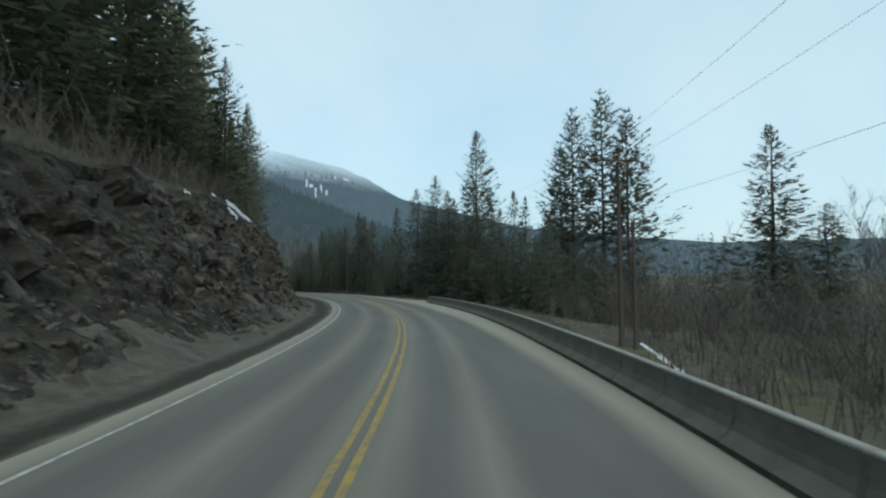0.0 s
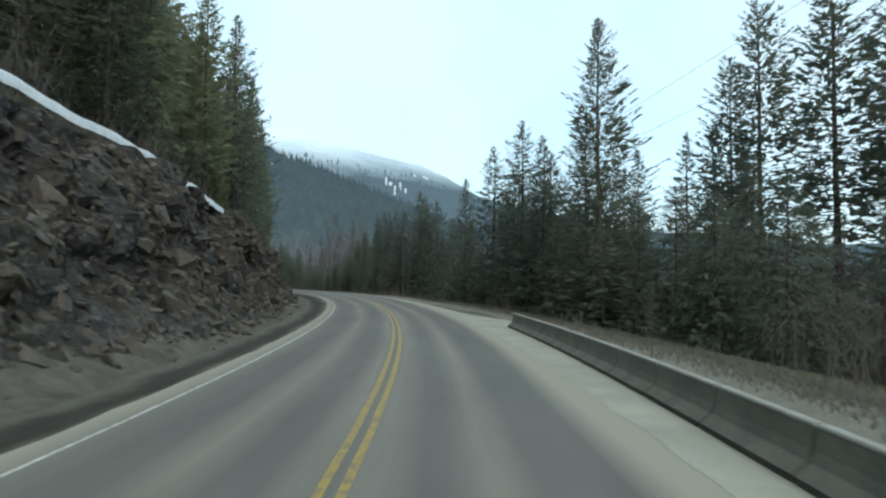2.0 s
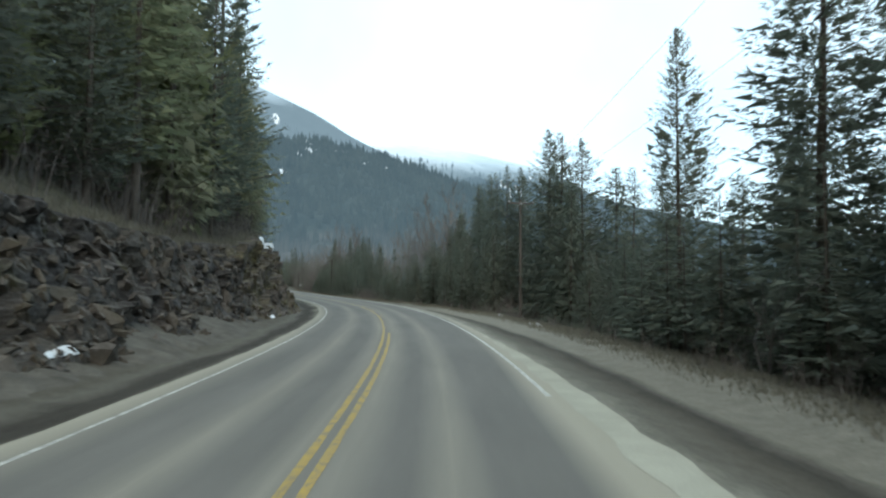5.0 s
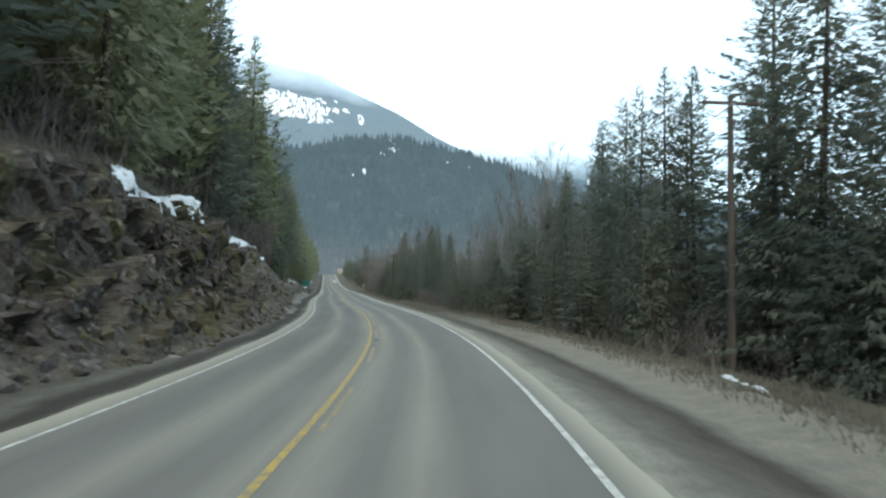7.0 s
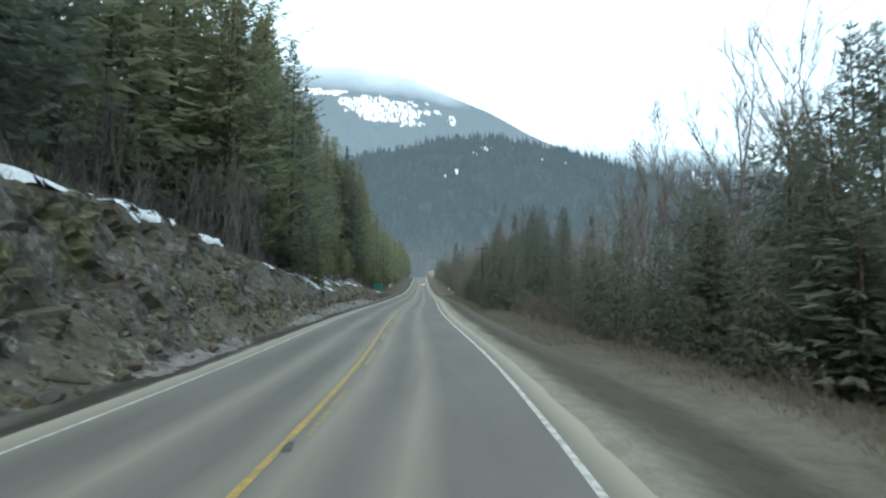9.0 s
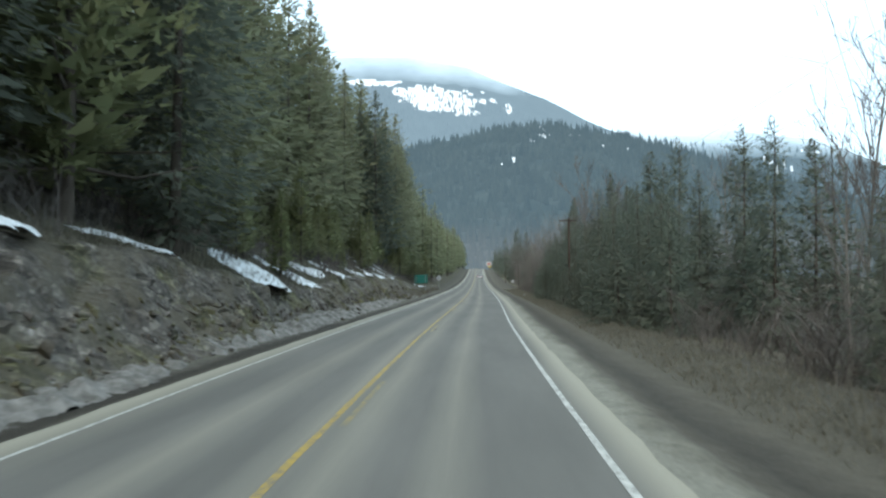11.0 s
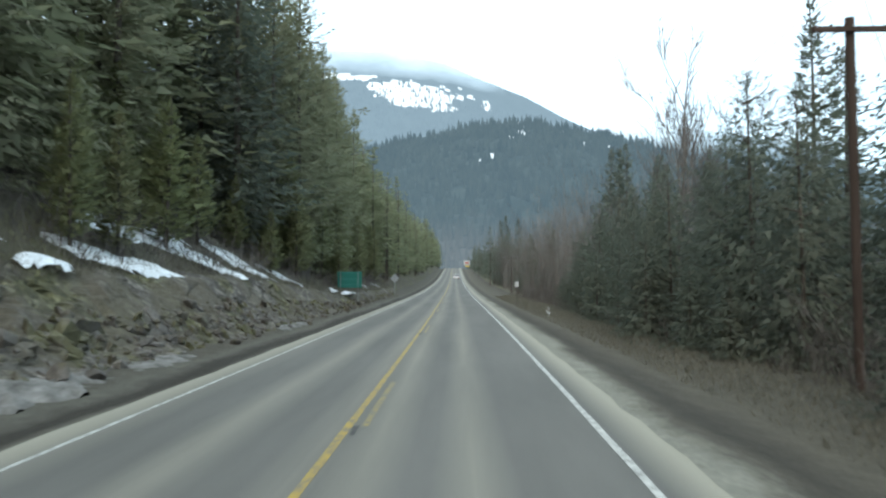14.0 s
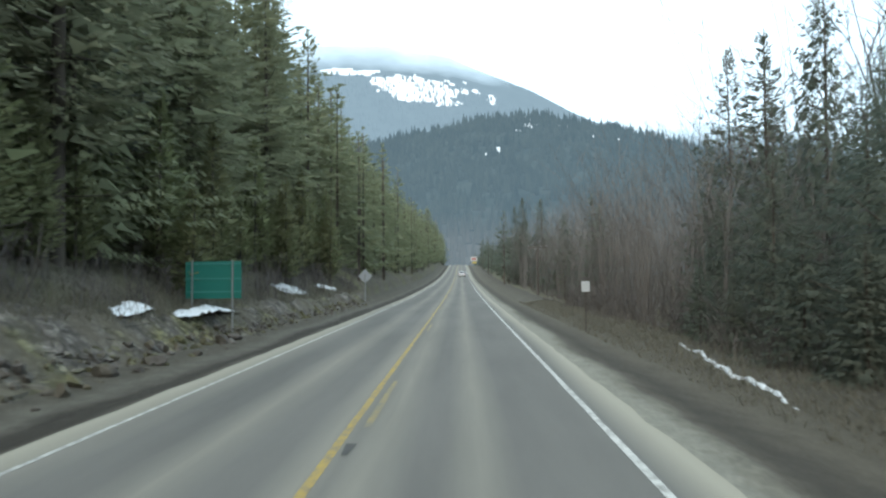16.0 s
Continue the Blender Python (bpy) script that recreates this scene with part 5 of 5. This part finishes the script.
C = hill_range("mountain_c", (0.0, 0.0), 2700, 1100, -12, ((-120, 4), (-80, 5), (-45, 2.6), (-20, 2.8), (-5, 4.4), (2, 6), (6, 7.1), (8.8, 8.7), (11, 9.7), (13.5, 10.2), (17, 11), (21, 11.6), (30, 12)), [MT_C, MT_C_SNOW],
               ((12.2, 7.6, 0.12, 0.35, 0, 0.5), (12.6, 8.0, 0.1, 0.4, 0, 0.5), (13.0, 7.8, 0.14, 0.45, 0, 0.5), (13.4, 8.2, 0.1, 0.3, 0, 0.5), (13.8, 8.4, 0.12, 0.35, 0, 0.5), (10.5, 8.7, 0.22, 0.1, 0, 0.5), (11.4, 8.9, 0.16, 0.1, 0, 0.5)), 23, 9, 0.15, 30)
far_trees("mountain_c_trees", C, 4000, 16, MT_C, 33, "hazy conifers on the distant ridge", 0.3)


# ---- snow ----
def snow_patch(s, back, length, depth, seed, skew=0.0, material=SNOW, thick=0.1, label="thin strip of old snow lying on the slope"):
    """A ragged sheet of snow on the slope above the rock; back: metres behind the rock's top edge."""
    n, m = max(int(length / 0.12), 8), max(int(depth / 0.1), 6)
    u, v = np.linspace(-1, 1, n), np.linspace(-1, 1, m)
    U, V = np.meshgrid(u, v, indexing="ij")
    Sg = s + U * length / 2
    bk = back - skew * (Sg - s) + V * depth / 2 * (1 + 0.4 * wave(Sg * 0.8, Sg * 0.3, seed)) + 0.35 * wave(Sg * 0.5, Sg * 0.2, seed + 2)
    Lg = top_l(Sg) - bk
    x, y = plan(Sg, Lg)
    ragged = 0.55 * wave(x * 1.3, y * 1.3, seed + 3) + 0.4 * wave(x * 3.4, y * 3.4, seed + 4) + 0.2 * wave(x * 9, y * 9, seed + 6)
    inside = 1 - (U ** 2 + V ** 4) + ragged * 0.8
    zz = land(Sg, np.minimum(Lg, top_l(Sg) - 0.03)) + np.clip(inside, -0.4, 1) * thick + 0.03 + 0.3 * np.clip(1.3 - bk, 0, 1) * np.clip(rock_h(Sg) / 5, 0, 1) * np.clip(inside * 2, 0, 1)
    verts = np.stack([x, y, zz], -1).reshape(-1, 3)
    f = grid_faces(n, m)
    ok = (inside.reshape(-1)[f] > 0).all(1)
    f = f[ok]
    if not len(f):
        return
    used, inv = np.unique(f, return_inverse=True)
    me = mesh_of("snow_patch", verts[used], inv.reshape(-1, 4)[:, ::-1], material, True)
    tagged(new("snow_patch", me), label, "snow", "snow patches")


def draped_snow(s0, s1, w0, w1, soft, seed):
    """Snow that lies on the top ledge of the rock, between two heights of the face."""
    s, f = np.arange(s0, s1, 0.12), np.linspace(-1, 1, 15)
    S, F = np.meshgrid(s, f, indexing="ij")
    W = (w0 + w1) / 2 + F * (w1 - w0) / 2
    l, z = rock_surface(S, W, soft)
    x, y = plan(S, l)
    inside = np.clip(np.minimum(S - s0, s1 - S) / 1.5, 0, 1) - 0.25 - F ** 4 + 0.4 * wave(S * 0.9, W * 14, seed) + 0.3 * wave(S * 3, W * 40, seed + 1)
    f4 = grid_faces(len(s), 15)[:, ::-1]
    f4 = f4[(inside.reshape(-1)[f4] > 0).all(1)]
    if len(f4) < 4:
        return
    used, inv = np.unique(f4, return_inverse=True)
    verts = np.stack([x, y, z + road_z(S) + 0.05 + 0.08 * np.clip(inside, 0, 1)], -1).reshape(-1, 3)
    me = mesh_of("snow_patch", verts[used], inv.reshape(-1, 4), SNOW, True)
    tagged(new("snow_patch", me), "thin ribbon of old snow along the top of the rock", "snow", "snow patches")


def snow_ribbon(s0, s1, w0, w1, width, seed):
    """A narrow band of snow that runs along the brow of the rock from height w0 of the face to w1."""
    s, f = np.arange(s0, s1, 0.15), np.linspace(-1, 1, 9)
    S, F = np.meshgrid(s, f, indexing="ij")
    g = (S - s0) / (s1 - s0)
    W = w0 + (w1 - w0) * g + 0.02 * wave(S * 0.7, S * 0.2, seed) + 0.008 * wave(S * 2.3, S * 0.6, seed + 3)
    fl, tl, rh = foot_l(S), top_l(S), rock_h(S)
    half = width / 2 * np.clip(0.75 + 0.5 * wave(S * 0.8, S * 0.3, seed + 1), 0.15, 1.3) * np.clip(np.minimum(S - s0, s1 - S) / 1.5, 0.08, 1)
    l = fl + 0.3 + (tl - fl - 0.3) * W ** 0.85 - F * half
    z = (rh + 0.25) * W - 0.25 + 0.26 + half * F * 0.9 + 0.08 * (1 - F ** 2) - 0.25 * (np.abs(F) > 0.9)
    x, y = plan(S, l)
    me = mesh_of("snow_patch", np.stack([x, y, z + road_z(S)], -1).reshape(-1, 3), grid_faces(len(s), 9)[:, ::-1], SNOW, True)
    tagged(new("snow_patch", me), "thin ribbon of old snow along the brow of the rock", "snow", "snow patches")


for k, (s0, s1, w0, w1, wd) in enumerate(((44.5, 52, 1.03, 0.93, 0.34), (50, 64, 1.06, 1.02, 0.15), (63, 72, 1.03, 1.0, 0.13), (71.5, 79.5, 1.0, 0.96, 0.15), (36, 39, 0.98, 0.93, 0.2))):
    snow_ribbon(s0, s1, w0, w1, wd, 540 + 4 * k)
for k, (s0, s1, w0, w1, soft) in enumerate(((140, 151, 0.86, 1.1, 0.25), (160, 166, 0.92, 1.1, 1), (172, 178, 0.96, 1.09, 1), (181, 186, 0.97, 1.08, 1), (91, 94.6, 0.09, 0.16, 0), (99, 101.2, 0.1, 0.16, 0), (86.5, 88, 0.06, 0.12, 0))):
    draped_snow(s0, s1, w0, w1, soft, 500 + 3 * k)
for k, (s, back, ln, dp, skew) in enumerate(((31, 0.8, 4.5, 0.6, 0.1), (36, 2.6, 5, 0.5, 0.1), (149, 0.9, 3, 0.8, 0), (142, 1.2, 4, 1.0, 0.1),
                                             (167.5, 1.5, 7.5, 3.2, 0.1), (174, 1.4, 7, 1.3, 0.35), (179, 0.6, 4, 0.7, 0.1), (184, 0.6, 4, 0.6, 0.1), (197, 0.8, 5, 1.1, 0.2), (205, 1.2, 5, 1.6, 0.3), (215.8, 1.2, 5.6, 2.7, 0.1), (222.6, 1.7, 5.6, 2.0, 0.4), (229.5, 1.5, 5.5, 1.4, 0.3),
                                             (235.5, 1.3, 4.5, 1.9, 0.3), (239, 2.9, 3.0, 0.9, 0.45), (245.5, 1.3, 4.5, 1.9, 0.3), (250, 2.7, 3, 0.9, 0.2), (251, 0.5, 2.2, 0.9, 0.0), (256.5, 1.2, 5, 2.1, 0.3), (263.6, 2.9, 7, 3.3, 0.35), (259.5, 3.7, 3, 0.9, 0.4), (271, 1.9, 5, 2.4, 0.15), (276.5, 1.6, 5, 1.6, 0.3),
                                             (291.0, 0.1, 5, 1.0, 0.0), (286.5, 0.3, 3, 0.7, 0.1), (308, 1.5, 5, 1.4, 0.1), (318, 1.4, 5, 1.2, 0.1))):
    snow_patch(s, back, ln, dp, 50 + 3 * k, skew)


# ---- old ploughed snow along the foot of the cutting ----
def snow_bank(s0, s1, l_at, width, height, seed, material=DIRTY_SNOW, label="dirty grey bank of old ploughed snow by the ditch"):
    """Patchy remains of ploughed snow in a band along the road."""
    s = np.arange(s0, s1, 0.12)
    m = max(int(width / 0.11), 6)
    f = np.linspace(-1, 1, m)
    S, F = np.meshgrid(s, f, indexing="ij")
    ends = np.clip(np.minimum(S - s0, s1 - S) / 2.0, 0.0, 1)
    L = l_at(S) + F * width / 2 + 0.15 * wave(S * 1.1, S * 0.3, seed + 1)
    x, y = plan(S, L)
    body = ends * 0.55 + 0.45 - F ** 2 * 0.9 + 0.35 * wave(x * 0.6, y * 0.6, seed) + 0.3 * wave(x * 3.1, y * 3.1, seed + 2) + 0.35 * wave(x * 9, y * 9, seed + 4) - 0.12
    Z = land(S, L) - 0.03 + height * np.clip(body, -0.3, 1.2) * (1 + 0.4 * wave(x * 4, y * 4, seed + 3))
    faces = grid_faces(len(s), m)
    faces = faces[(body.reshape(-1)[faces] > 0).sum(1) >= 2]
    if len(faces) < 4:
        return
    used, inv = np.unique(faces, return_inverse=True)
    me = mesh_of("snow_bank", np.stack([x, y, Z], -1).reshape(-1, 3)[used], inv.reshape(-1, 4), material, True)
    tagged(new("snow_bank", me), label, "snow", "snow banks")


for k, (s0, s1, wd) in enumerate(((136, 139, 0.8), (143, 145.5, 0.5), (158, 161, 0.6), (249, 253, 0.9), (262, 268, 0.7))):
    snow_bank(s0, s1, lambda s: foot_l(s) + 0.75, wd * 1.35, 0.08, 300 + 5 * k)
for s0, s1, off, wd, seed in ((133.0, 134.6, 0.15, 0.6, 361), (126.0, 128.2, 0.2, 0.85, 364)):
    snow_bank(s0, s1, lambda s, q=off: foot_l(s) + q, wd, 0.28, seed, SNOW, "small white heap of old snow at the foot of the rock")
snow_bank(167, 179, lambda s: foot_l(s) + 0.7, 1.7, 0.2, 352)
snow_bank(189, 201, lambda s: foot_l(s) + 0.7, 1.6, 0.2, 353)
snow_bank(203, 248, lambda s: foot_l(s) + 0.35, 1.9, 0.28, 351)
for k, (s0, s1, l0, l1, wd) in enumerate(((278, 290, 7.6, 9.1, 0.14), (122, 126, 9.4, 9.6, 0.35), (132, 136, 9.6, 9.9, 0.3), (30, 42, 13.5, 15.5, 0.5), (22, 30, 12.0, 13.0, 0.6))):
    snow_bank(s0, s1, lambda s, a=s0, b=s1, p=l0, q=l1: p + (q - p) * (s - a) / (b - a), wd, 0.1, 380 + 5 * k, SNOW, "thin broken strip of old snow in the dead grass")


# ---- loose stones at the foot of the cutting ----
def stone_mesh(seed):
    bm = bmesh.new()
    bmesh.ops.create_icosphere(bm, subdivisions=2, radius=1)
    r = random.Random(seed)
    cuts = [(Vector((r.uniform(-1, 1), r.uniform(-1, 1), r.uniform(-1, 1))).normalized(), r.uniform(0.45, 0.85)) for _ in range(9)]
    for v in bm.verts:
        for nrm, d in cuts:
            q = v.co.dot(nrm)
            if q > d:
                v.co -= nrm * (q - d)
        v.co.z *= 0.7
    me = bpy.data.meshes.new("boulder")
    bm.to_mesh(me)
    bm.free()
    me.materials.append(ROCK_BLOCK)
    return me


STONES = [stone_mesh(k) for k in range(6)]
for k in range(210):
    s = rng.uniform(-8, 290)
    l = float(foot_l(s)) + 0.35 + abs(rng.gauss(0, 0.45))
    size = rng.choice((0.08, 0.1, 0.12, 0.15, 0.2, 0.28)) * rng.uniform(0.8, 1.2)
    x, y, z = spot(s, min(l, -5.6))
    ob = new("boulder", STONES[k % 6])
    ob.matrix_world = Matrix.LocRotScale((x, y, z + size * 0.3), Euler((rng.uniform(-0.3, 0.3), rng.uniform(-0.3, 0.3), rng.uniform(0, 6.28))), (size * 1.3, size, size))
    tagged(ob, "fallen angular stone at the foot of the cutting", "stone", "fallen stones")


# ---- concrete barrier ----
def barrier_l(s):
    return np.interp(s, [-60, 0, 20, 45, 66], [4.44, 4.44, 4.44, 4.75, 5.0])


def barrier_body(y0, y1, z0, prof):
    bm = bmesh.new()
    ends = [[bm.verts.new((x, y, z)) for x, z in prof] for y in (y0, y1)]
    k = len(prof)
    for i in range(k):
        j = (i + 1) % k
        bm.faces.new((ends[0][i], ends[0][j], ends[1][j], ends[1][i]))
    bm.faces.new(ends[0][::-1])
    bm.faces.new(ends[1])
    bmesh.ops.recalc_face_normals(bm, faces=bm.faces)
    return bm


base = new("concrete_barrier")
tagged(base, "weathered grey precast concrete roadside barrier unit", "barrier", "roadside barriers")
part("body", barrier_body(-1.243, 1.243, 0, [(0.0, 0.125), (0.03, 0.15), (0.17, 0.27), (0.215, 0.40), (0.25, 0.655), (0.38, 0.655), (0.415, 0.40), (0.46, 0.27), (0.60, 0.15), (0.63, 0.125)]), CONCRETE, base)
part("toe", barrier_body(-1.24, 1.24, 0, [(0.004, -0.02), (0.004, 0.121), (0.626, 0.121), (0.626, -0.02)]), TOE_CONCRETE, base, "toe darker than the body above it")
# the cap has a paler tone than the body
part("cap", barrier_body(-1.242, 1.242, 0, [(0.243, 0.659), (0.247, 0.685), (0.262, 0.70), (0.368, 0.70), (0.383, 0.685), (0.387, 0.659)]), CONCRETE_TOP, base, "pale top edge")


def barrier_pose(s):
    x, y = plan(s, barrier_l(s))
    turn = float(heading(s)) - math.atan((float(barrier_l(s + 1)) - float(barrier_l(s - 1))) / 2)
    return Matrix.LocRotScale((float(x), float(y), -0.03), Euler((0, 0, turn)), (1, 1, 0.92))


base.matrix_world = barrier_pose(-31)
for k in range(1, 38):
    copy_thing(base, barrier_pose(-31 + 2.5 * k) @ Matrix.Diagonal((1, 1, 1 / 0.92, 1)))


# ---- power line ----
def power_pole(s, l, height, arm=True, wood=POLE_WOOD):
    top = new("power_pole")
    top.matrix_world = Matrix.LocRotScale(spot(s, l), Euler((0, 0, float(heading(s)))), None)
    tagged(top, "weathered wooden power pole with a crossarm" if arm else "short weathered wooden stub pole", "power pole", "power poles")
    part("shaft", rod(bmesh.new(), (0, 0, -1), (0, 0, height), 0.10 if wood is RED_WOOD else 0.17 if arm else 0.13, 0.10, 12), wood, top)
    if arm and wood is RED_WOOD:
        part("crossarm", box(bmesh.new(), 1.7, 0.1, 0.12, (-0.05, -0.13, height - 0.3), bevel=0.01), wood, top)
    elif arm:
        part("crossarm", box(bmesh.new(), 2.5, 0.11, 0.13, (0, -0.13, height - 0.35), bevel=0.01), POLE_WOOD, top)
        for x in (-1.15, 1.15, 0.45):
            part("insulator", rod(bmesh.new(), (x, -0.13, height - 0.28), (x, -0.13, height - 0.08), 0.055, 0.04, 8), INSULATOR, top)
        for x in (-0.65, 0.65):
            part("brace", box(bmesh.new(), 0.9, 0.02, 0.04, (x * 0.5, -0.2, height - 0.62), Matrix.Rotation(math.copysign(0.7, -x) * -1, 4, "Y")), STEEL, top)
    return top


POLES = [(-55, 13.5, 12.6), (36.7, 12.8, 11.1), (142.5, 14.3, 11.2), (248, 10.2, 8.35), (354, 11.5, 6.6), (500, 15, 11.0), (620, 15, 11)]
for s, l, h in POLES:
    power_pole(s, l, h, True, RED_WOOD if s == 248 else POLE_WOOD)
power_pole(36.4, 13.5, 7.4, False)


def cable(a, b, sag, name="power_cable"):
    pts = [Vector(a).lerp(Vector(b), t / 24) - Vector((0, 0, sag * 4 * (t / 24) * (1 - t / 24))) for t in range(25)]
    v, f = tube([tuple(p) for p in pts], [0.006] * 25, 4)
    tagged(new(name, mesh_of(name, v, f, WIRE)), "thin dark power cable slung between poles", "cable", "power cables")


for (s0, l0, h0), (s1, l1, h1) in zip(POLES, POLES[1:]):
    for off, dz in ((-1.15, -0.1), (1.15, -0.1), (0.12, -3.0)):
        (xa, ya), (xb, yb) = plan(s0, l0 + off), plan(s1, l1 + off)
        cable((float(xa), float(ya), float(land(s0, l0)) + h0 + dz), (float(xb), float(yb), float(land(s1, l1)) + h1 + dz), 1.3 if dz > -1 else 1.6)


# ---- signs ----
def stand(name, s, l, label):
    top = new(name)
    top.matrix_world = Matrix.LocRotScale(spot(s, l), Euler((0, 0, float(heading(s)))), None)
    return tagged(top, label, "road sign")


sign = stand("direction_sign", 291.5, -8.0, "back of a teal-green direction sign on two steel posts")
part("panel", box(bmesh.new(), 2.15, 0.025, 1.42, (0, 0.06, 1.25), bevel=0.005), SIGN_GREEN, sign)
for x in (-0.8, 0.75):
    part("post", box(bmesh.new(), 0.05, 0.05, 3.4, (x, 0, 0.3), bevel=0.008), STEEL, sign, "galvanised steel post")
for z in (1.55, 2.05, 2.62):
    part("rail", box(bmesh.new(), 2.15, 0.03, 0.05, (0, 0.03, z - 0.75)), RAIL_GREEN, sign)
sign = stand("warning_sign", 325.5, -7.1, "grey back of a diamond-shaped warning sign")
part("panel", box(bmesh.new(), 0.9, 0.02, 0.9, (0, 0.05, 2.2), Matrix.Rotation(radians(45), 4, "Y"), 0.005), SIGN_GREY, sign)
part("post", box(bmesh.new(), 0.07, 0.07, 3.0, (0, 0, 1.0), bevel=0.01), STEEL, sign)
sign = stand("marker_sign", 297.5, 7.2, "small white square marker sign on a post")
part("panel", box(bmesh.new(), 0.38, 0.02, 0.48, (0, -0.05, 2.1), bevel=0.005), SIGN_WHITE, sign)
part("post", box(bmesh.new(), 0.045, 0.045, 3.2, (0, 0, 0.75), bevel=0.008), POLE_WOOD, sign, "thin weathered wooden post")
sign = stand("roadside_board", 606, 8.0, "large white roadside board with red mark above a yellow panel")
part("panel", box(bmesh.new(), 3.4, 0.06, 2.3, (0, 0, 3.6), bevel=0.02), SIGN_WHITE, sign)
part("mark", box(bmesh.new(), 1.9, 0.02, 0.9, (0, -0.06, 3.5), bevel=0.02), plain("red_sheet", (0.35, 0.06, 0.04)), sign, "red mark")
part("lower_panel", box(bmesh.new(), 2.2, 0.05, 0.9, (0.3, 0, 1.7), bevel=0.02), plain("yellow_sheet", (0.45, 0.35, 0.08)), sign, "yellow panel")
for x in (-1.2, 1.2):
    part("post", box(bmesh.new(), 0.12, 0.1, 5.2, (x, 0.09, 2.1), bevel=0.01), STEEL, sign)


# ---- the car ahead ----
def car(s, l):
    top = new("car")
    x, y = plan(s, l)
    top.matrix_world = Matrix.LocRotScale((float(x), float(y), float(road_z(s))), Euler((radians(2), 0, float(heading(s)))), None)
    tagged(top, "pale silver car seen from behind on the road", "car")
    paint = plain("silver_paint", (0.55, 0.55, 0.56), 0.3, 0.3)
    bm = box(bmesh.new(), 1.8, 4.4, 0.62, (0, 0, 0.62), bevel=0.16)
    part("body", bm, paint, top)
    bm = bmesh.new()
    lo, hi = [(-0.82, -1.9), (0.82, -1.9), (0.82, 1.0), (-0.82, 1.0)], [(-0.62, -1.3), (0.62, -1.3), (0.62, 0.3), (-0.62, 0.3)]
    vs = [bm.verts.new((x, y, 0.9)) for x, y in lo] + [bm.verts.new((x, y, 1.45)) for x, y in hi]
    for f in ((4, 5, 6, 7), (0, 1, 5, 4), (1, 2, 6, 5), (2, 3, 7, 6), (3, 0, 4, 7)):
        bm.faces.new([vs[i] for i in f])
    part("cabin", bm, paint, top)
    glass = plain("dark_glass", (0.02, 0.025, 0.03), 0.1)
    part("rear_window", box(bmesh.new(), 1.25, 0.02, 0.5, (0, -1.63, 1.18), Matrix.Rotation(radians(-47), 4, "X")), glass, top)
    red = plain("red_lens", (0.4, 0.02, 0.02), 0.3)
    for x in (-0.7, 0.7):
        part("tail_light", box(bmesh.new(), 0.3, 0.05, 0.16, (x, -2.2, 0.78), bevel=0.02), red, top, "red tail light")
    for x in (-0.78, 0.78):
        for y in (-1.35, 1.35):
            wheel = part("wheel", rod(bmesh.new(), (x - 0.1, y, 0.32), (x + 0.1, y, 0.32), 0.32, None, 20), BLACK, top)
            part("rim", rod(bmesh.new(), (x - 0.11, y, 0.32), (x + 0.11, y, 0.32), 0.19, None, 14), STEEL, wheel)


car(448, 1.7)


# ---- a dead trunk leaning at the edge of the wood ----
(xa, ya), (xb, yb) = plan(196, 14.5), plan(197.5, 11.8)
v, f = tube([(float(xb), float(yb), float(land(197.5, 11.8)) - 0.1), ((float(xa) + float(xb)) / 2, (float(ya) + float(yb)) / 2, 1.6), (float(xa), float(ya), 3.4)], [0.07, 0.055, 0.03], 6)
tagged(new("dead_trunk", mesh_of("dead_trunk", v, f, PALE_BARK, True)), "thin pale dead trunk leaning at the edge of the wood", "trunk")


# ---- dry grass along the verges ----
def grass(name, count, region, height):
    r = np.random.RandomState(len(name))
    s, l = region(r, count)
    x, y = plan(s, l)
    z = land(s, l)
    a = r.uniform(0, 6.28, count)
    h = height * r.uniform(0.4, 1.3, count)
    w = 0.018 * r.uniform(0.6, 1.4, count)
    lean = r.normal(0, 0.45, (count, 2)) * h[:, None]
    e = np.stack([np.cos(a) * w, np.sin(a) * w, 0 * a], 1)
    p = np.stack([x, y, z - 0.02], 1)
    tip = p + np.stack([lean[:, 0], lean[:, 1], h], 1)
    v = np.stack([p - e, p + e, tip], 1).reshape(-1, 3)
    tagged(new(name, mesh_of(name, v, np.arange(len(v)).reshape(-1, 3), GRASS)), "short dry straw-coloured grass on the verge", "grass", kind="stuff")


grass("verge_grass", 85000, lambda r, n: ((s := r.uniform(40, 330, n)), np.where(s < 178, 8.6, 7.3) + np.abs(r.normal(0, 2.2, n)) + 0.5 * np.sin(r.uniform(0, 6.28, n))), 0.2)
grass("bank_grass", 70000, lambda r, n: ((s := r.uniform(-10, 330, n)), top_l(s) - np.abs(r.normal(0, 2.0, n)) - 0.1), 0.35)
